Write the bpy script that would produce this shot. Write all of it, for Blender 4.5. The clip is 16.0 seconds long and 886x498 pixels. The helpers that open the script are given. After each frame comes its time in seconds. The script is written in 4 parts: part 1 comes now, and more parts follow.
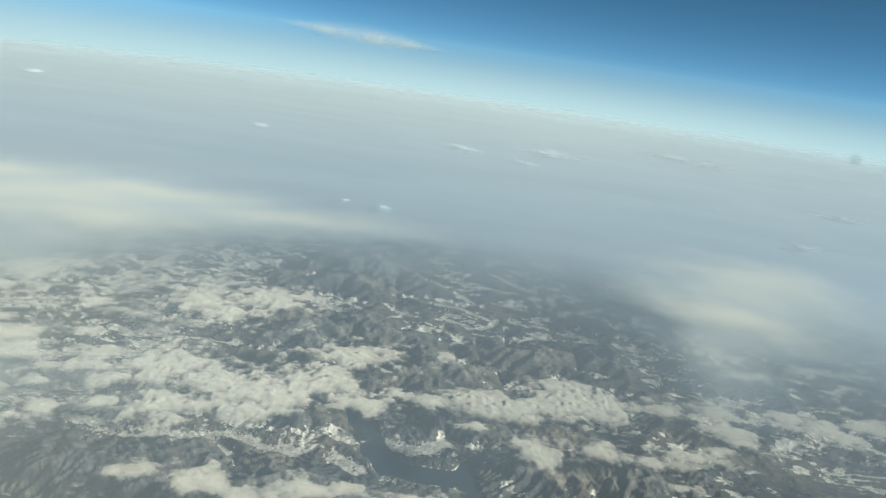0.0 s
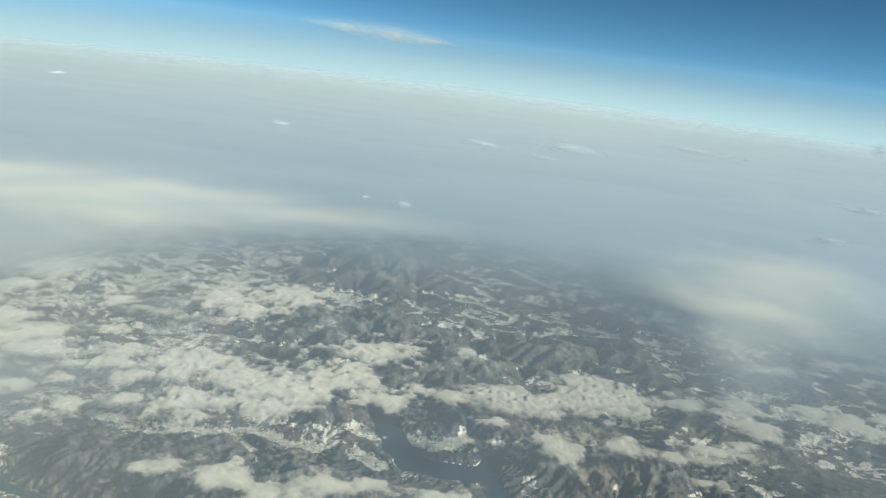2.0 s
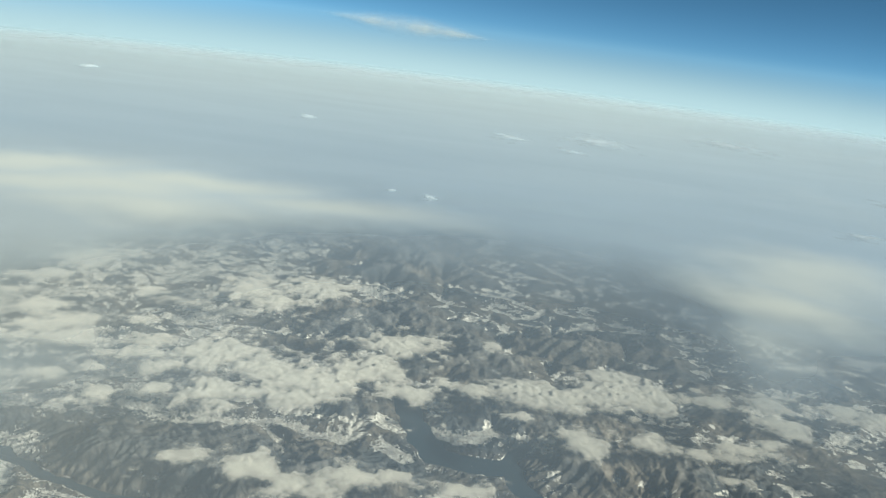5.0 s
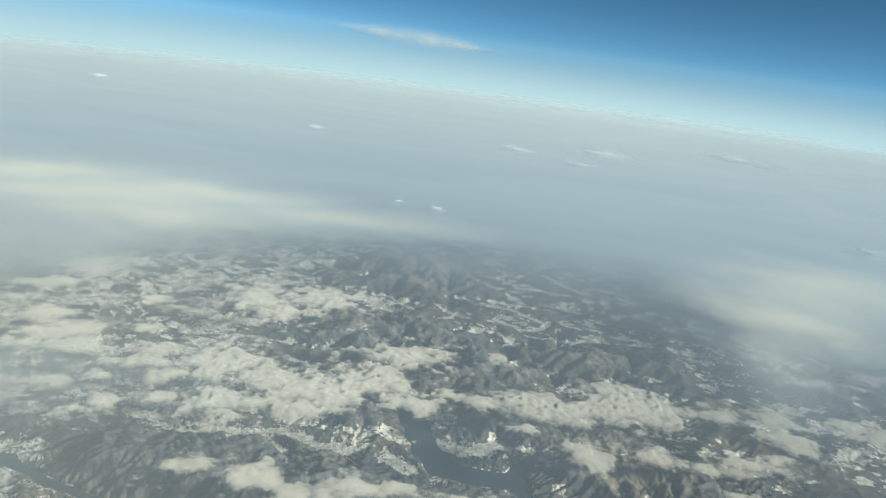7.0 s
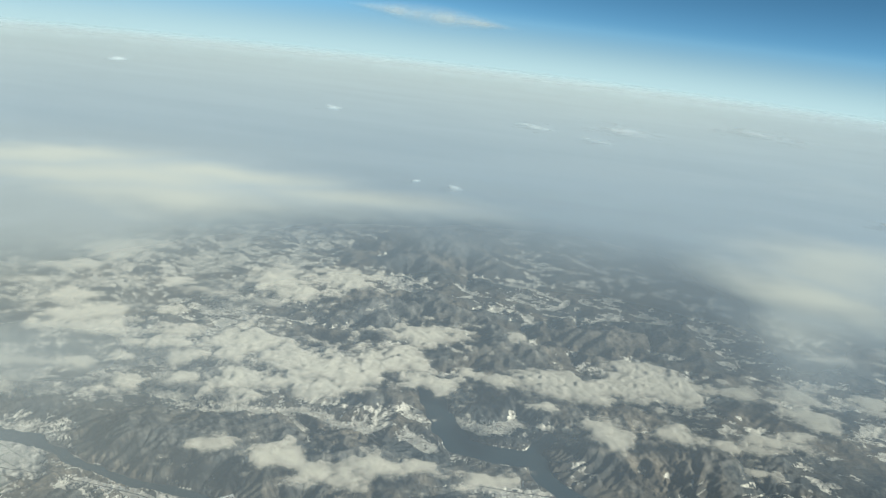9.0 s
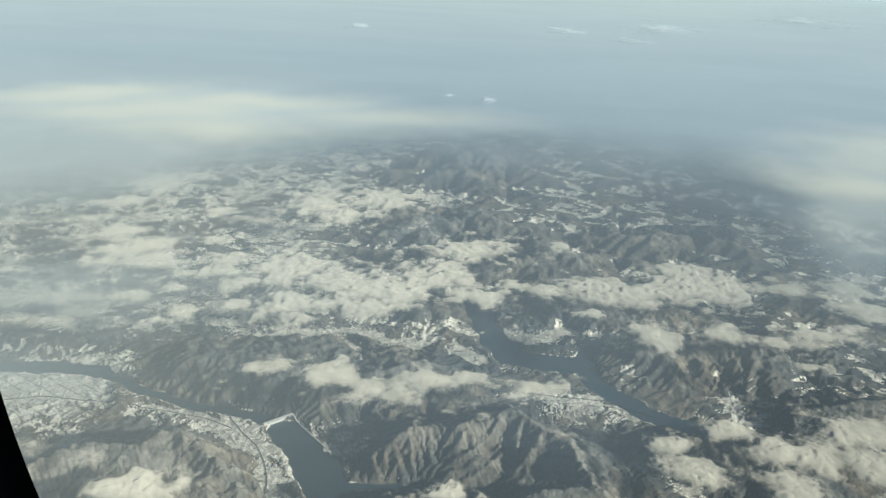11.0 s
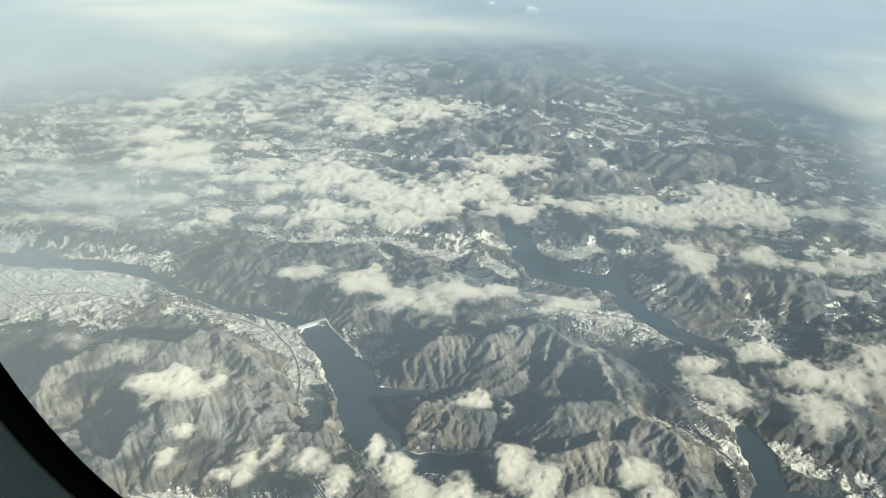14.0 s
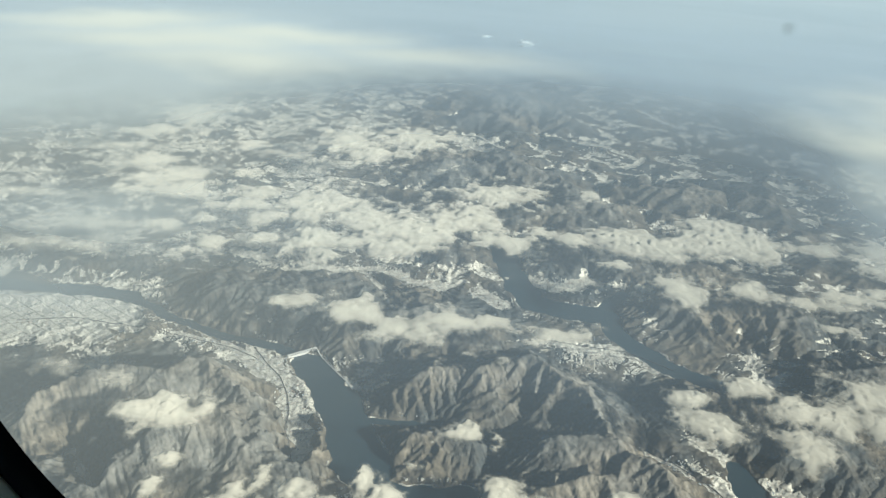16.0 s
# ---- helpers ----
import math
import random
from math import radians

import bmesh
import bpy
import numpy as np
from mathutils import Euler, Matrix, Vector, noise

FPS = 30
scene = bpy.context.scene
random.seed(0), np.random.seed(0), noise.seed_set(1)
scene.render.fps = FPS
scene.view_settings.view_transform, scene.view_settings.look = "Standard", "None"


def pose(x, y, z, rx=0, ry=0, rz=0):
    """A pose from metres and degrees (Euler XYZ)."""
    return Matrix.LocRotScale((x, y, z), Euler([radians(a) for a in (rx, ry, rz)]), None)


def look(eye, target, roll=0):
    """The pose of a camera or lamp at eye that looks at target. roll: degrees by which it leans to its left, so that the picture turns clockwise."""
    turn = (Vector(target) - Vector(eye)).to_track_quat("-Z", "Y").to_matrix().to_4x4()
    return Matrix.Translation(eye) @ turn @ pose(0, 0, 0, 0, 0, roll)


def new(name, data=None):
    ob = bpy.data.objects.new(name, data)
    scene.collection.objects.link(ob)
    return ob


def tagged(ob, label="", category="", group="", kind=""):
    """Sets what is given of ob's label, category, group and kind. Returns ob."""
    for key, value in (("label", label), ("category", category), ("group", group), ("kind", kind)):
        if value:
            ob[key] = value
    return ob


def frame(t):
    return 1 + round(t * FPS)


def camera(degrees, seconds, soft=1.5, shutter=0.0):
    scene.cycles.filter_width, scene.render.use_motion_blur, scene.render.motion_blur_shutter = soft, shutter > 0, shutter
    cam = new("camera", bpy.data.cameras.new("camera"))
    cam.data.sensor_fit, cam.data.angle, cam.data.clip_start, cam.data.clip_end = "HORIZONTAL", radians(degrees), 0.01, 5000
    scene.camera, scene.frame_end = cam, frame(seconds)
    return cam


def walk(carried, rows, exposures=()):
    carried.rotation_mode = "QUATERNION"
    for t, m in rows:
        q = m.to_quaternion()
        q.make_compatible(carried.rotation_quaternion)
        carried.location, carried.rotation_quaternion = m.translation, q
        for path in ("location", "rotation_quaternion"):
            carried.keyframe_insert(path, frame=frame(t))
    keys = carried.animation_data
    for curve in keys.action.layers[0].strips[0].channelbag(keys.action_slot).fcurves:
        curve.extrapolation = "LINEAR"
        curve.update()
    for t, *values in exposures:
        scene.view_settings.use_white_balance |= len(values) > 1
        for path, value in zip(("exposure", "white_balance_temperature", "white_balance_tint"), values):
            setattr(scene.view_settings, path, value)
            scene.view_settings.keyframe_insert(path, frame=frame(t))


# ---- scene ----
H = 260.0  # eye height over the valley floors; the land is a model at about 1:40
cam = camera(58.0, 16.0, soft=1.4)
# seconds, heading to the left, tilt, lean, place of the eye in the cabin (to the right, up)
PATH = (
    (0.0, -0.18, -14.27, 8.18, 0.0356, -0.0223),
    (0.5, 0.16, -13.98, 8.15, 0.0356, -0.0223),
    (1.0, 0.41, -13.83, 7.99, 0.0356, -0.0223),
    (1.5, 0.74, -14.07, 7.78, 0.0356, -0.0223),
    (2.0, 1.23, -14.76, 7.28, 0.0356, -0.0223),
    (2.5, 1.91, -15.88, 6.69, 0.0356, -0.0223),
    (3.0, 2.63, -16.84, 6.20, 0.0236, -0.0323),
    (3.5, 2.92, -17.18, 6.27, 0.0356, -0.0223),
    (4.0, 3.07, -16.75, 6.51, 0.0216, -0.0299),
    (4.5, 3.04, -16.01, 6.93, 0.0273, -0.0330),
    (5.0, 3.10, -15.43, 7.25, 0.0335, -0.0222),
    (6.2, 3.40, -14.80, 7.48, 0.0335, -0.0222),
    (7.5, 3.85, -14.70, 7.66, 0.0335, -0.0222),
    (8.0, 4.05, -14.89, 7.77, 0.0285, -0.0252),
    (8.5, 4.38, -15.40, 7.51, 0.0295, -0.0242),
    (9.5, 5.34, -17.40, 5.69, 0.0425, -0.0105),
    (10.5, 6.63, -19.99, 3.69, 0.0494, -0.0027),
    (11.0, 7.36, -22.59, 2.27, 0.0402, 0.0233),
    (11.5, 8.48, -26.48, 0.97, 0.0510, 0.0115),
    (12.0, 9.52, -30.22, -0.08, 0.0571, 0.0388),
    (12.5, 9.76, -32.11, 0.22, 0.0496, 0.0186),
    (13.0, 9.13, -31.62, 1.72, 0.0745, 0.0159),
    (13.5, 9.36, -30.19, 2.68, 0.0679, -0.0016),
    (14.0, 9.74, -28.97, 3.17, 0.0719, -0.0094),
    (14.5, 9.94, -27.98, 3.60, 0.0649, -0.0031),
    (15.0, 9.86, -27.44, 3.80, 0.0716, -0.0112),
    (15.5, 9.52, -27.02, 4.07, 0.0694, -0.0045),
    (16.0, 9.28, -26.77, 4.30, 0.0744, -0.0088),
)


def aim(yaw, pitch, lean, dx, dz):
    a, p = radians(yaw), radians(pitch)
    eye = Vector((dx, 0.0, H + dz))
    way = Vector((-math.sin(a) * math.cos(p), math.cos(a) * math.cos(p), math.sin(p)))
    return look(eye, eye + way, lean)


walk(cam, [(t, aim(*v)) for t, *v in PATH], ((0.0, 0.69, 5450, 0), (8.0, 0.69, 5450, 0), (10.3, 0.72, 5450, 0), (11.0, 0.74, 5450, 0), (11.5, 0.84, 5450, 0), (12.0, 1.08, 5450, 0), (12.5, 1.12, 5450, 0), (13.0, 1.22, 5450, 0), (13.5, 1.14, 5450, 0), (14.0, 1.04, 5450, 0), (16.0, 0.94, 5450, 0)))

# ---- light ----
SUN_EL, SUN_AZ = 19.0, 104.0  # the sun stands behind the right shoulder, clockwise from straight ahead
world = bpy.data.worlds.new("sky")
scene.world = world
world.use_nodes = True
wn = world.node_tree
sky = wn.nodes.new("ShaderNodeTexSky")
sky.sky_type = "NISHITA"
sky.sun_disc = False
sky.sun_elevation, sky.sun_rotation = radians(SUN_EL), radians(SUN_AZ)
sky.altitude, sky.air_density, sky.dust_density, sky.ozone_density = 10400.0, 0.66, 2.2, 1.1
wn.nodes["Background"].inputs["Strength"].default_value = 0.05
grade = wn.nodes.new("ShaderNodeHueSaturation")
grade.inputs["Hue"].default_value, grade.inputs["Saturation"].default_value = 0.474, 1.0
wn.links.new(sky.outputs["Color"], grade.inputs["Color"])
# the bright belt of far haze that lies round the whole horizon
way = wn.nodes.new("ShaderNodeSeparateXYZ")
wn.links.new(wn.nodes.new("ShaderNodeTexCoord").outputs["Generated"], way.inputs[0])
low = wn.nodes.new("ShaderNodeMapRange")
low.interpolation_type = "SMOOTHSTEP"
for slot, value in ((1, 0.014), (2, -0.062), (3, 0.0), (4, 1.0)):
    low.inputs[slot].default_value = value
wn.links.new(way.outputs["Z"], low.inputs[0])
belt = wn.nodes.new("ShaderNodeMix")
belt.data_type = "RGBA"
belt.inputs[7].default_value = (7.7, 9.1, 8.5, 1.0)
wn.links.new(low.outputs[0], belt.inputs[0])
wn.links.new(grade.outputs["Color"], belt.inputs[6])
wn.links.new(belt.outputs[2], wn.nodes["Background"].inputs["Color"])
sun_data = bpy.data.lights.new("sun", "SUN")
sun_data.energy, sun_data.angle, sun_data.color = 5.0, radians(2.0), (1.0, 0.89, 0.71)
sun = new("sun", sun_data)
se, sa = radians(SUN_EL), radians(SUN_AZ)
SUN_DIR = Vector((math.sin(sa) * math.cos(se), math.cos(sa) * math.cos(se), math.sin(se)))
sun.matrix_world = look((300, -400, 600), Vector((300, -400, 600)) - SUN_DIR)


# ---- materials ----
class Mat:
    """Short hand for a node material."""

    def __init__(self, name):
        self.m = bpy.data.materials.new(name)
        self.m.use_nodes = True
        self.t = self.m.node_tree
        self.t.nodes.clear()
        self.out = self.t.nodes.new("ShaderNodeOutputMaterial")

    def n(self, kind, **inputs):
        node = self.t.nodes.new(kind)
        for key, value in inputs.items():
            self.put(node, key.replace("_", " "), value)
        return node

    def put(self, node, key, value):
        slot = node.inputs[int(key)] if key.isdigit() else node.inputs[key]
        if hasattr(value, "is_output"):
            self.t.links.new(value, slot)
        else:
            slot.default_value = value

    def place(self):
        return self.n("ShaderNodeTexCoord").outputs["Object"]

    def noise(self, scale, detail=4.0, rough=0.55, vector=None, warp=0.0):
        v = vector if vector is not None else self.place()
        return self.n("ShaderNodeTexNoise", Vector=v, Scale=scale, Detail=detail, Roughness=rough, Distortion=warp).outputs["Fac"]

    def ramp(self, fac, *stops):
        node = self.n("ShaderNodeValToRGB", Fac=fac)
        e = node.color_ramp.elements
        while len(e) < len(stops):
            e.new(0.5)
        for el, (pos, col) in zip(e, stops):
            el.position = pos
            el.color = (*col, 1) if not isinstance(col, float) else (col, col, col, 1)
        return node.outputs["Color"]

    def mix(self, fac, a, b):
        node = self.t.nodes.new("ShaderNodeMix")
        node.data_type = "RGBA"
        for slot, value in ((node.inputs[0], fac), (node.inputs[6], a), (node.inputs[7], b)):
            if hasattr(value, "is_output"):
                self.t.links.new(value, slot)
            else:
                slot.default_value = (*value, 1) if isinstance(value, tuple) else value
        return node.outputs[2]

    def math(self, op, a, b=0.0, clamp=False):
        node = self.t.nodes.new("ShaderNodeMath")
        node.operation, node.use_clamp = op, clamp
        for slot, value in ((node.inputs[0], a), (node.inputs[1], b)):
            if hasattr(value, "is_output"):
                self.t.links.new(value, slot)
            else:
                slot.default_value = value
        return node.outputs[0]

    def attr(self, name):
        node = self.n("ShaderNodeAttribute")
        node.attribute_name = name
        return node.outputs["Fac"]

    def end(self, shader):
        self.t.links.new(shader.outputs[0], self.out.inputs["Surface"])
        return self.m

    def principled(self, color, rough=0.8, metal=0.0, bump=None, depth=0.1, dist=0.1, spec=0.3):
        p = self.n("ShaderNodeBsdfPrincipled", Roughness=rough, Metallic=metal)
        p.inputs["Specular IOR Level"].default_value = spec
        self.put(p, "Base Color", (*color, 1) if isinstance(color, tuple) else color)
        if bump is not None:
            b = self.n("ShaderNodeBump", Height=bump, Strength=depth, Distance=dist)
            self.t.links.new(b.outputs[0], p.inputs["Normal"])
        return p


def land_material():
    k = Mat("winter_land")
    p = k.place()
    snow, wood = k.attr("snow"), k.attr("wood")
    fine, grain = k.noise(0.55, 6, 0.65, p), k.noise(1.9, 4, 0.7, p)
    mid, wide = k.noise(0.13, 7, 0.62, p), k.noise(0.016, 4, 0.6, p)
    # bare winter woods, with darker stands of conifers and a dusting of snow between the trunks
    bare = k.mix(k.ramp(mid, (0.30, 0.0), (0.70, 1.0)), (0.064, 0.058, 0.050), (0.200, 0.163, 0.112))
    pine = k.mix(k.ramp(grain, (0.35, 0.0), (0.7, 1.0)), (0.036, 0.043, 0.047), (0.072, 0.077, 0.077))
    forest = k.mix(k.ramp(k.math("ADD", wide, k.math("MULTIPLY", mid, 0.35)), (0.62, 0.0), (0.76, 0.9)), bare, pine)
    dust = k.math("MULTIPLY", k.ramp(k.math("ADD", k.math("ADD", k.math("MULTIPLY", mid, 0.75), k.math("MULTIPLY", fine, 0.25)), k.math("MULTIPLY", wood, 0.14)), (0.52, 0.0), (0.76, 1.0)), 0.34)
    forest = k.mix(dust, forest, (0.58, 0.525, 0.44))
    # snowed fields between dark banks, roads and tree rows
    bent = k.n("ShaderNodeVectorMath", **{"0": p, "1": k.n("ShaderNodeVectorMath", **{"0": k.n("ShaderNodeTexNoise", Vector=p, Scale=0.22, Detail=4.0).outputs["Color"], "1": (9.0, 9.0, 0.0)}).outputs[0]})
    bent.inputs[1].links[0].from_node.operation = "MULTIPLY"
    rows = []
    for size in (0.11, 0.27):
        cells = k.n("ShaderNodeTexVoronoi", Vector=bent.outputs[0], Scale=size)
        cells.feature = "DISTANCE_TO_EDGE"
        rows.append(k.math("MULTIPLY", cells.outputs["Distance"], 0.8 if size < 0.2 else 1.5))
    banks = k.ramp(k.math("MINIMUM", rows[0], rows[1]), (0.02, 0.0), (0.10, 1.0))
    blotch = k.noise(0.17, 6, 0.62, p, 0.6)
    field = k.mix(k.ramp(blotch, (0.34, 0.0), (0.43, 1.0)), (0.26, 0.24, 0.21), (0.84, 0.78, 0.66))
    field = k.mix(k.math("MULTIPLY", k.math("SUBTRACT", 1.0, banks), 0.5), field, (0.20, 0.185, 0.16))
    # straight lanes between the plots of the plain
    turned = k.n("ShaderNodeMapping", Vector=k.n("ShaderNodeVectorMath", **{"0": p, "1": k.n("ShaderNodeTexNoise", Vector=p, Scale=0.1).outputs["Color"]}).outputs[0], Rotation=(0.0, 0.0, 0.42)).outputs[0]
    plot = k.n("ShaderNodeTexBrick", Vector=turned, Scale=1.0, Color1=(0.74, 0.70, 0.61, 1), Color2=(0.44, 0.41, 0.35, 1), Mortar=(0.16, 0.15, 0.13, 1))
    for key, value in (("Mortar Size", 0.5), ("Mortar Smooth", 0.3), ("Bias", -0.55), ("Brick Width", 14.0), ("Row Height", 8.0)):
        plot.inputs[key].default_value = value
    tilled = k.mix(k.ramp(fine, (0.40, 0.0), (0.62, 1.0)), plot.outputs["Color"], (0.68, 0.64, 0.56))
    tilled = k.mix(0.55, plot.outputs["Color"], tilled)
    field = k.mix(k.math("MULTIPLY", k.attr("plain"), 0.6), field, tilled)
    gully = k.math("MULTIPLY", k.math("ABSOLUTE", k.math("SUBTRACT", k.noise(0.20, 7, 0.62, p, 0.3), 0.5)), 3.0)
    edge = k.math("ADD", snow, k.math("ADD", k.math("MULTIPLY", k.math("SUBTRACT", fine, 0.5), 0.45), k.math("MULTIPLY", k.math("SUBTRACT", mid, 0.5), 1.1)))
    mask = k.ramp(edge, (0.38, 0.0), (0.56, 1.0))
    return k.end(k.principled(k.mix(mask, forest, field), 0.95, bump=k.math("ADD", gully, k.math("ADD", mid, k.math("MULTIPLY", fine, 0.4))), depth=0.6, dist=1.5, spec=0.1))


def water_material():
    k = Mat("lake_water")
    ripple = k.noise(2.2, 5, 0.6)
    patch = k.noise(0.02, 3)
    s = k.principled(k.mix(patch, (0.020, 0.036, 0.046), (0.030, 0.048, 0.058)), 0.18, bump=ripple, depth=0.10, dist=0.05, spec=0.4)
    return k.end(s)


def cloud_material(name, tone):
    k = Mat(name)
    cover = k.attr("cover")
    wisp = k.noise(0.30, 7, 0.68)
    a = k.math("MULTIPLY", cover, k.ramp(k.math("ADD", wisp, k.math("MULTIPLY", cover, 0.50)), (0.34, 0.10), (0.80, 1.0)), True)
    # normals lean up and towards the sun: painted-in brightness, softer than a hard surface
    up = k.n("ShaderNodeVectorMath")
    billow = k.math("ADD", k.noise(0.20, 7, 0.6), k.math("MULTIPLY", k.noise(0.55, 5, 0.6), 0.35))
    k.t.links.new(k.n("ShaderNodeBump", Height=billow, Strength=0.7, Distance=3.4).outputs[0], up.inputs[0])
    up.inputs[1].default_value = (0.50, -0.15, 0.50)
    soft = k.n("ShaderNodeVectorMath", **{"0": up.outputs[0]})
    soft.operation = "NORMALIZE"
    lit = k.n("ShaderNodeBsdfDiffuse", Color=tone, Roughness=1.0, Normal=soft.outputs[0])
    glow = k.n("ShaderNodeBsdfTranslucent", Color=tone)
    body = k.n("ShaderNodeMixShader", Fac=0.25)
    k.t.links.new(lit.outputs[0], body.inputs[1])
    k.t.links.new(glow.outputs[0], body.inputs[2])
    clear = k.n("ShaderNodeBsdfTransparent")
    s = k.n("ShaderNodeMixShader", Fac=a)
    k.t.links.new(clear.outputs[0], s.inputs[1])
    k.t.links.new(body.outputs[0], s.inputs[2])
    return k.end(s)


def haze_material():
    k = Mat("haze_vapour")
    cover = k.attr("cover")
    p = k.place()
    streak = k.n("ShaderNodeMapping", Vector=p, Scale=(0.6, 1.5, 1.0)).outputs[0]
    n = k.noise(0.004, 3, 0.5, streak, 0.5)
    a = k.math("MULTIPLY", cover, k.ramp(n, (0.30, 0.93), (0.70, 1.0)), True)
    # far haze is whitened in its colour, to meet the bright horizon
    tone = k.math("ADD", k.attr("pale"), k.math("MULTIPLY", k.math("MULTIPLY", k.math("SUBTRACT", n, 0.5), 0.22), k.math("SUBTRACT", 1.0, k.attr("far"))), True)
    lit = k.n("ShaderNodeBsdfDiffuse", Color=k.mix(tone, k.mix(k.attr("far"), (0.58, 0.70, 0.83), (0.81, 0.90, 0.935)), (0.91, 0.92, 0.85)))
    clear = k.n("ShaderNodeBsdfTransparent")
    s = k.n("ShaderNodeMixShader", Fac=a)
    k.t.links.new(clear.outputs[0], s.inputs[1])
    k.t.links.new(lit.outputs[0], s.inputs[2])
    return k.end(s)


def plain_material(name, color, rough, grain=40.0, depth=0.05, dist=0.001, var=0.12):
    k = Mat(name)
    n, w = k.noise(grain, 4), k.noise(grain * 0.12, 3)
    dark = tuple(c * (1 - var) for c in color)
    lite = tuple(min(1.0, c * (1 + var)) for c in color)
    return k.end(k.principled(k.mix(k.math("MULTIPLY", k.math("ADD", n, w), 0.5), dark, lite), rough, bump=n, depth=depth, dist=dist))


M_LAND, M_WATER, M_CLOUD, M_HAZE = land_material(), water_material(), cloud_material("cloud_vapour", (0.82, 0.76, 0.64, 1)), haze_material()
# bluer copy of the cloud vapour: the cool distant light is in its colour
M_FAR_CLOUD = cloud_material("far_cloud_vapour", (0.80, 0.86, 0.90, 1))
M_CONCRETE = plain_material("dam_concrete", (0.55, 0.53, 0.49), 0.9, 1.5, 0.3, 0.05)
M_STEEL = plain_material("gate_steel", (0.16, 0.18, 0.19), 0.6, 2.0, 0.1, 0.02)
M_ASPHALT = plain_material("road_asphalt", (0.085, 0.080, 0.074), 0.9, 1.5, 0.2, 0.02, 0.3)


def roof_material():
    k = Mat("snowed_roofs")
    luck = k.n("ShaderNodeNewGeometry").outputs["Random Per Island"]
    tone = k.ramp(luck, (0.0, (0.62, 0.59, 0.53)), (0.55, (0.50, 0.49, 0.46)), (0.75, (0.30, 0.36, 0.42)), (0.9, (0.40, 0.30, 0.24)))
    return k.end(k.principled(k.mix(k.math("MULTIPLY", k.noise(6.0, 4), 0.4), tone, (0.45, 0.43, 0.40)), 0.8))


M_ROOF = roof_material()
M_SEAL = plain_material("black_rubber", (0.008, 0.008, 0.009), 0.85, 300.0)
M_TRIM = plain_material("grey_plastic_trim", (0.88, 0.82, 0.64), 0.6, 500.0)


def pane_material():
    k = Mat("window_pane")
    clear, gloss = k.n("ShaderNodeBsdfTransparent"), k.n("ShaderNodeBsdfGlossy", Roughness=0.03)
    s = k.n("ShaderNodeMixShader", Fac=0.012)
    k.t.links.new(clear.outputs[0], s.inputs[1])
    k.t.links.new(gloss.outputs[0], s.inputs[2])
    return k.end(s)


def smudge_material():
    k = Mat("window_smudge")
    a = k.math("MULTIPLY", k.attr("cover"), k.ramp(k.noise(900.0, 3), (0.3, 0.6), (0.7, 1.0)), True)
    s = k.n("ShaderNodeMixShader", Fac=a)
    k.t.links.new(k.n("ShaderNodeBsdfTransparent").outputs[0], s.inputs[1])
    k.t.links.new(k.n("ShaderNodeBsdfDiffuse", Color=(0.05, 0.055, 0.05, 1)).outputs[0], s.inputs[2])
    return k.end(s)


M_PANE, M_SMUDGE = pane_material(), smudge_material()
M_WALL = plain_material("cabin_lining", (0.36, 0.36, 0.34), 0.75, 400.0)


# ---- number work ----
def hashed(ix, iy, seed):
    n = ix.astype(np.int64) * 374761393 + iy.astype(np.int64) * 668265263 + seed * 974634777
    n = (n ^ (n >> 13)) * 1274126177
    n = n ^ (n >> 16)
    return (n & 0xFFFFFF).astype(np.float32) / np.float32(0xFFFFFF)


def value_noise(x, y, seed):
    ix, iy = np.floor(x), np.floor(y)
    fx, fy = (x - ix).astype(np.float32), (y - iy).astype(np.float32)
    fx, fy = fx * fx * fx * (fx * (fx * 6 - 15) + 10), fy * fy * fy * (fy * (fy * 6 - 15) + 10)
    ix, iy = ix.astype(np.int64), iy.astype(np.int64)
    a, b = hashed(ix, iy, seed), hashed(ix + 1, iy, seed)
    c, d = hashed(ix, iy + 1, seed), hashed(ix + 1, iy + 1, seed)
    return a + (b - a) * fx + (c - a) * fy + (a - b - c + d) * fx * fy


def fbm(x, y, size, octaves, seed, gain=0.5):
    total, amp, norm = 0.0, 1.0, 0.0
    for o in range(octaves):
        total = total + amp * value_noise(x / size + 17.3 * o, y / size - 9.1 * o, seed + o)
        norm += amp
        size, amp = size * 0.5, amp * gain
    return total / norm


def ridged(x, y, size, octaves, seed, gain=0.5):
    total, amp, norm = 0.0, 1.0, 0.0
    for o in range(octaves):
        n = 1 - np.abs(2 * value_noise(x / size + 31.7 * o, y / size + 5.3 * o, seed + o) - 1)
        total = total + amp * n * n
        norm += amp
        size, amp = size * 0.5, amp * gain
    return total / norm


def smooth(a, b, v):
    q = np.clip((v - a) / (b - a), 0, 1)
    return q * q * (3 - 2 * q)


def chain(points, x, y):
    """Distance of all x, y to a line through the points."""
    best = None
    for (ax, ay), (bx, by) in zip(points, points[1:]):
        dx, dy = bx - ax, by - ay
        u = np.clip(((x - ax) * dx + (y - ay) * dy) / (dx * dx + dy * dy), 0, 1)
        d = (x - ax - u * dx) ** 2 + (y - ay - u * dy) ** 2
        best = d if best is None else np.minimum(best, d)
    return np.sqrt(best)


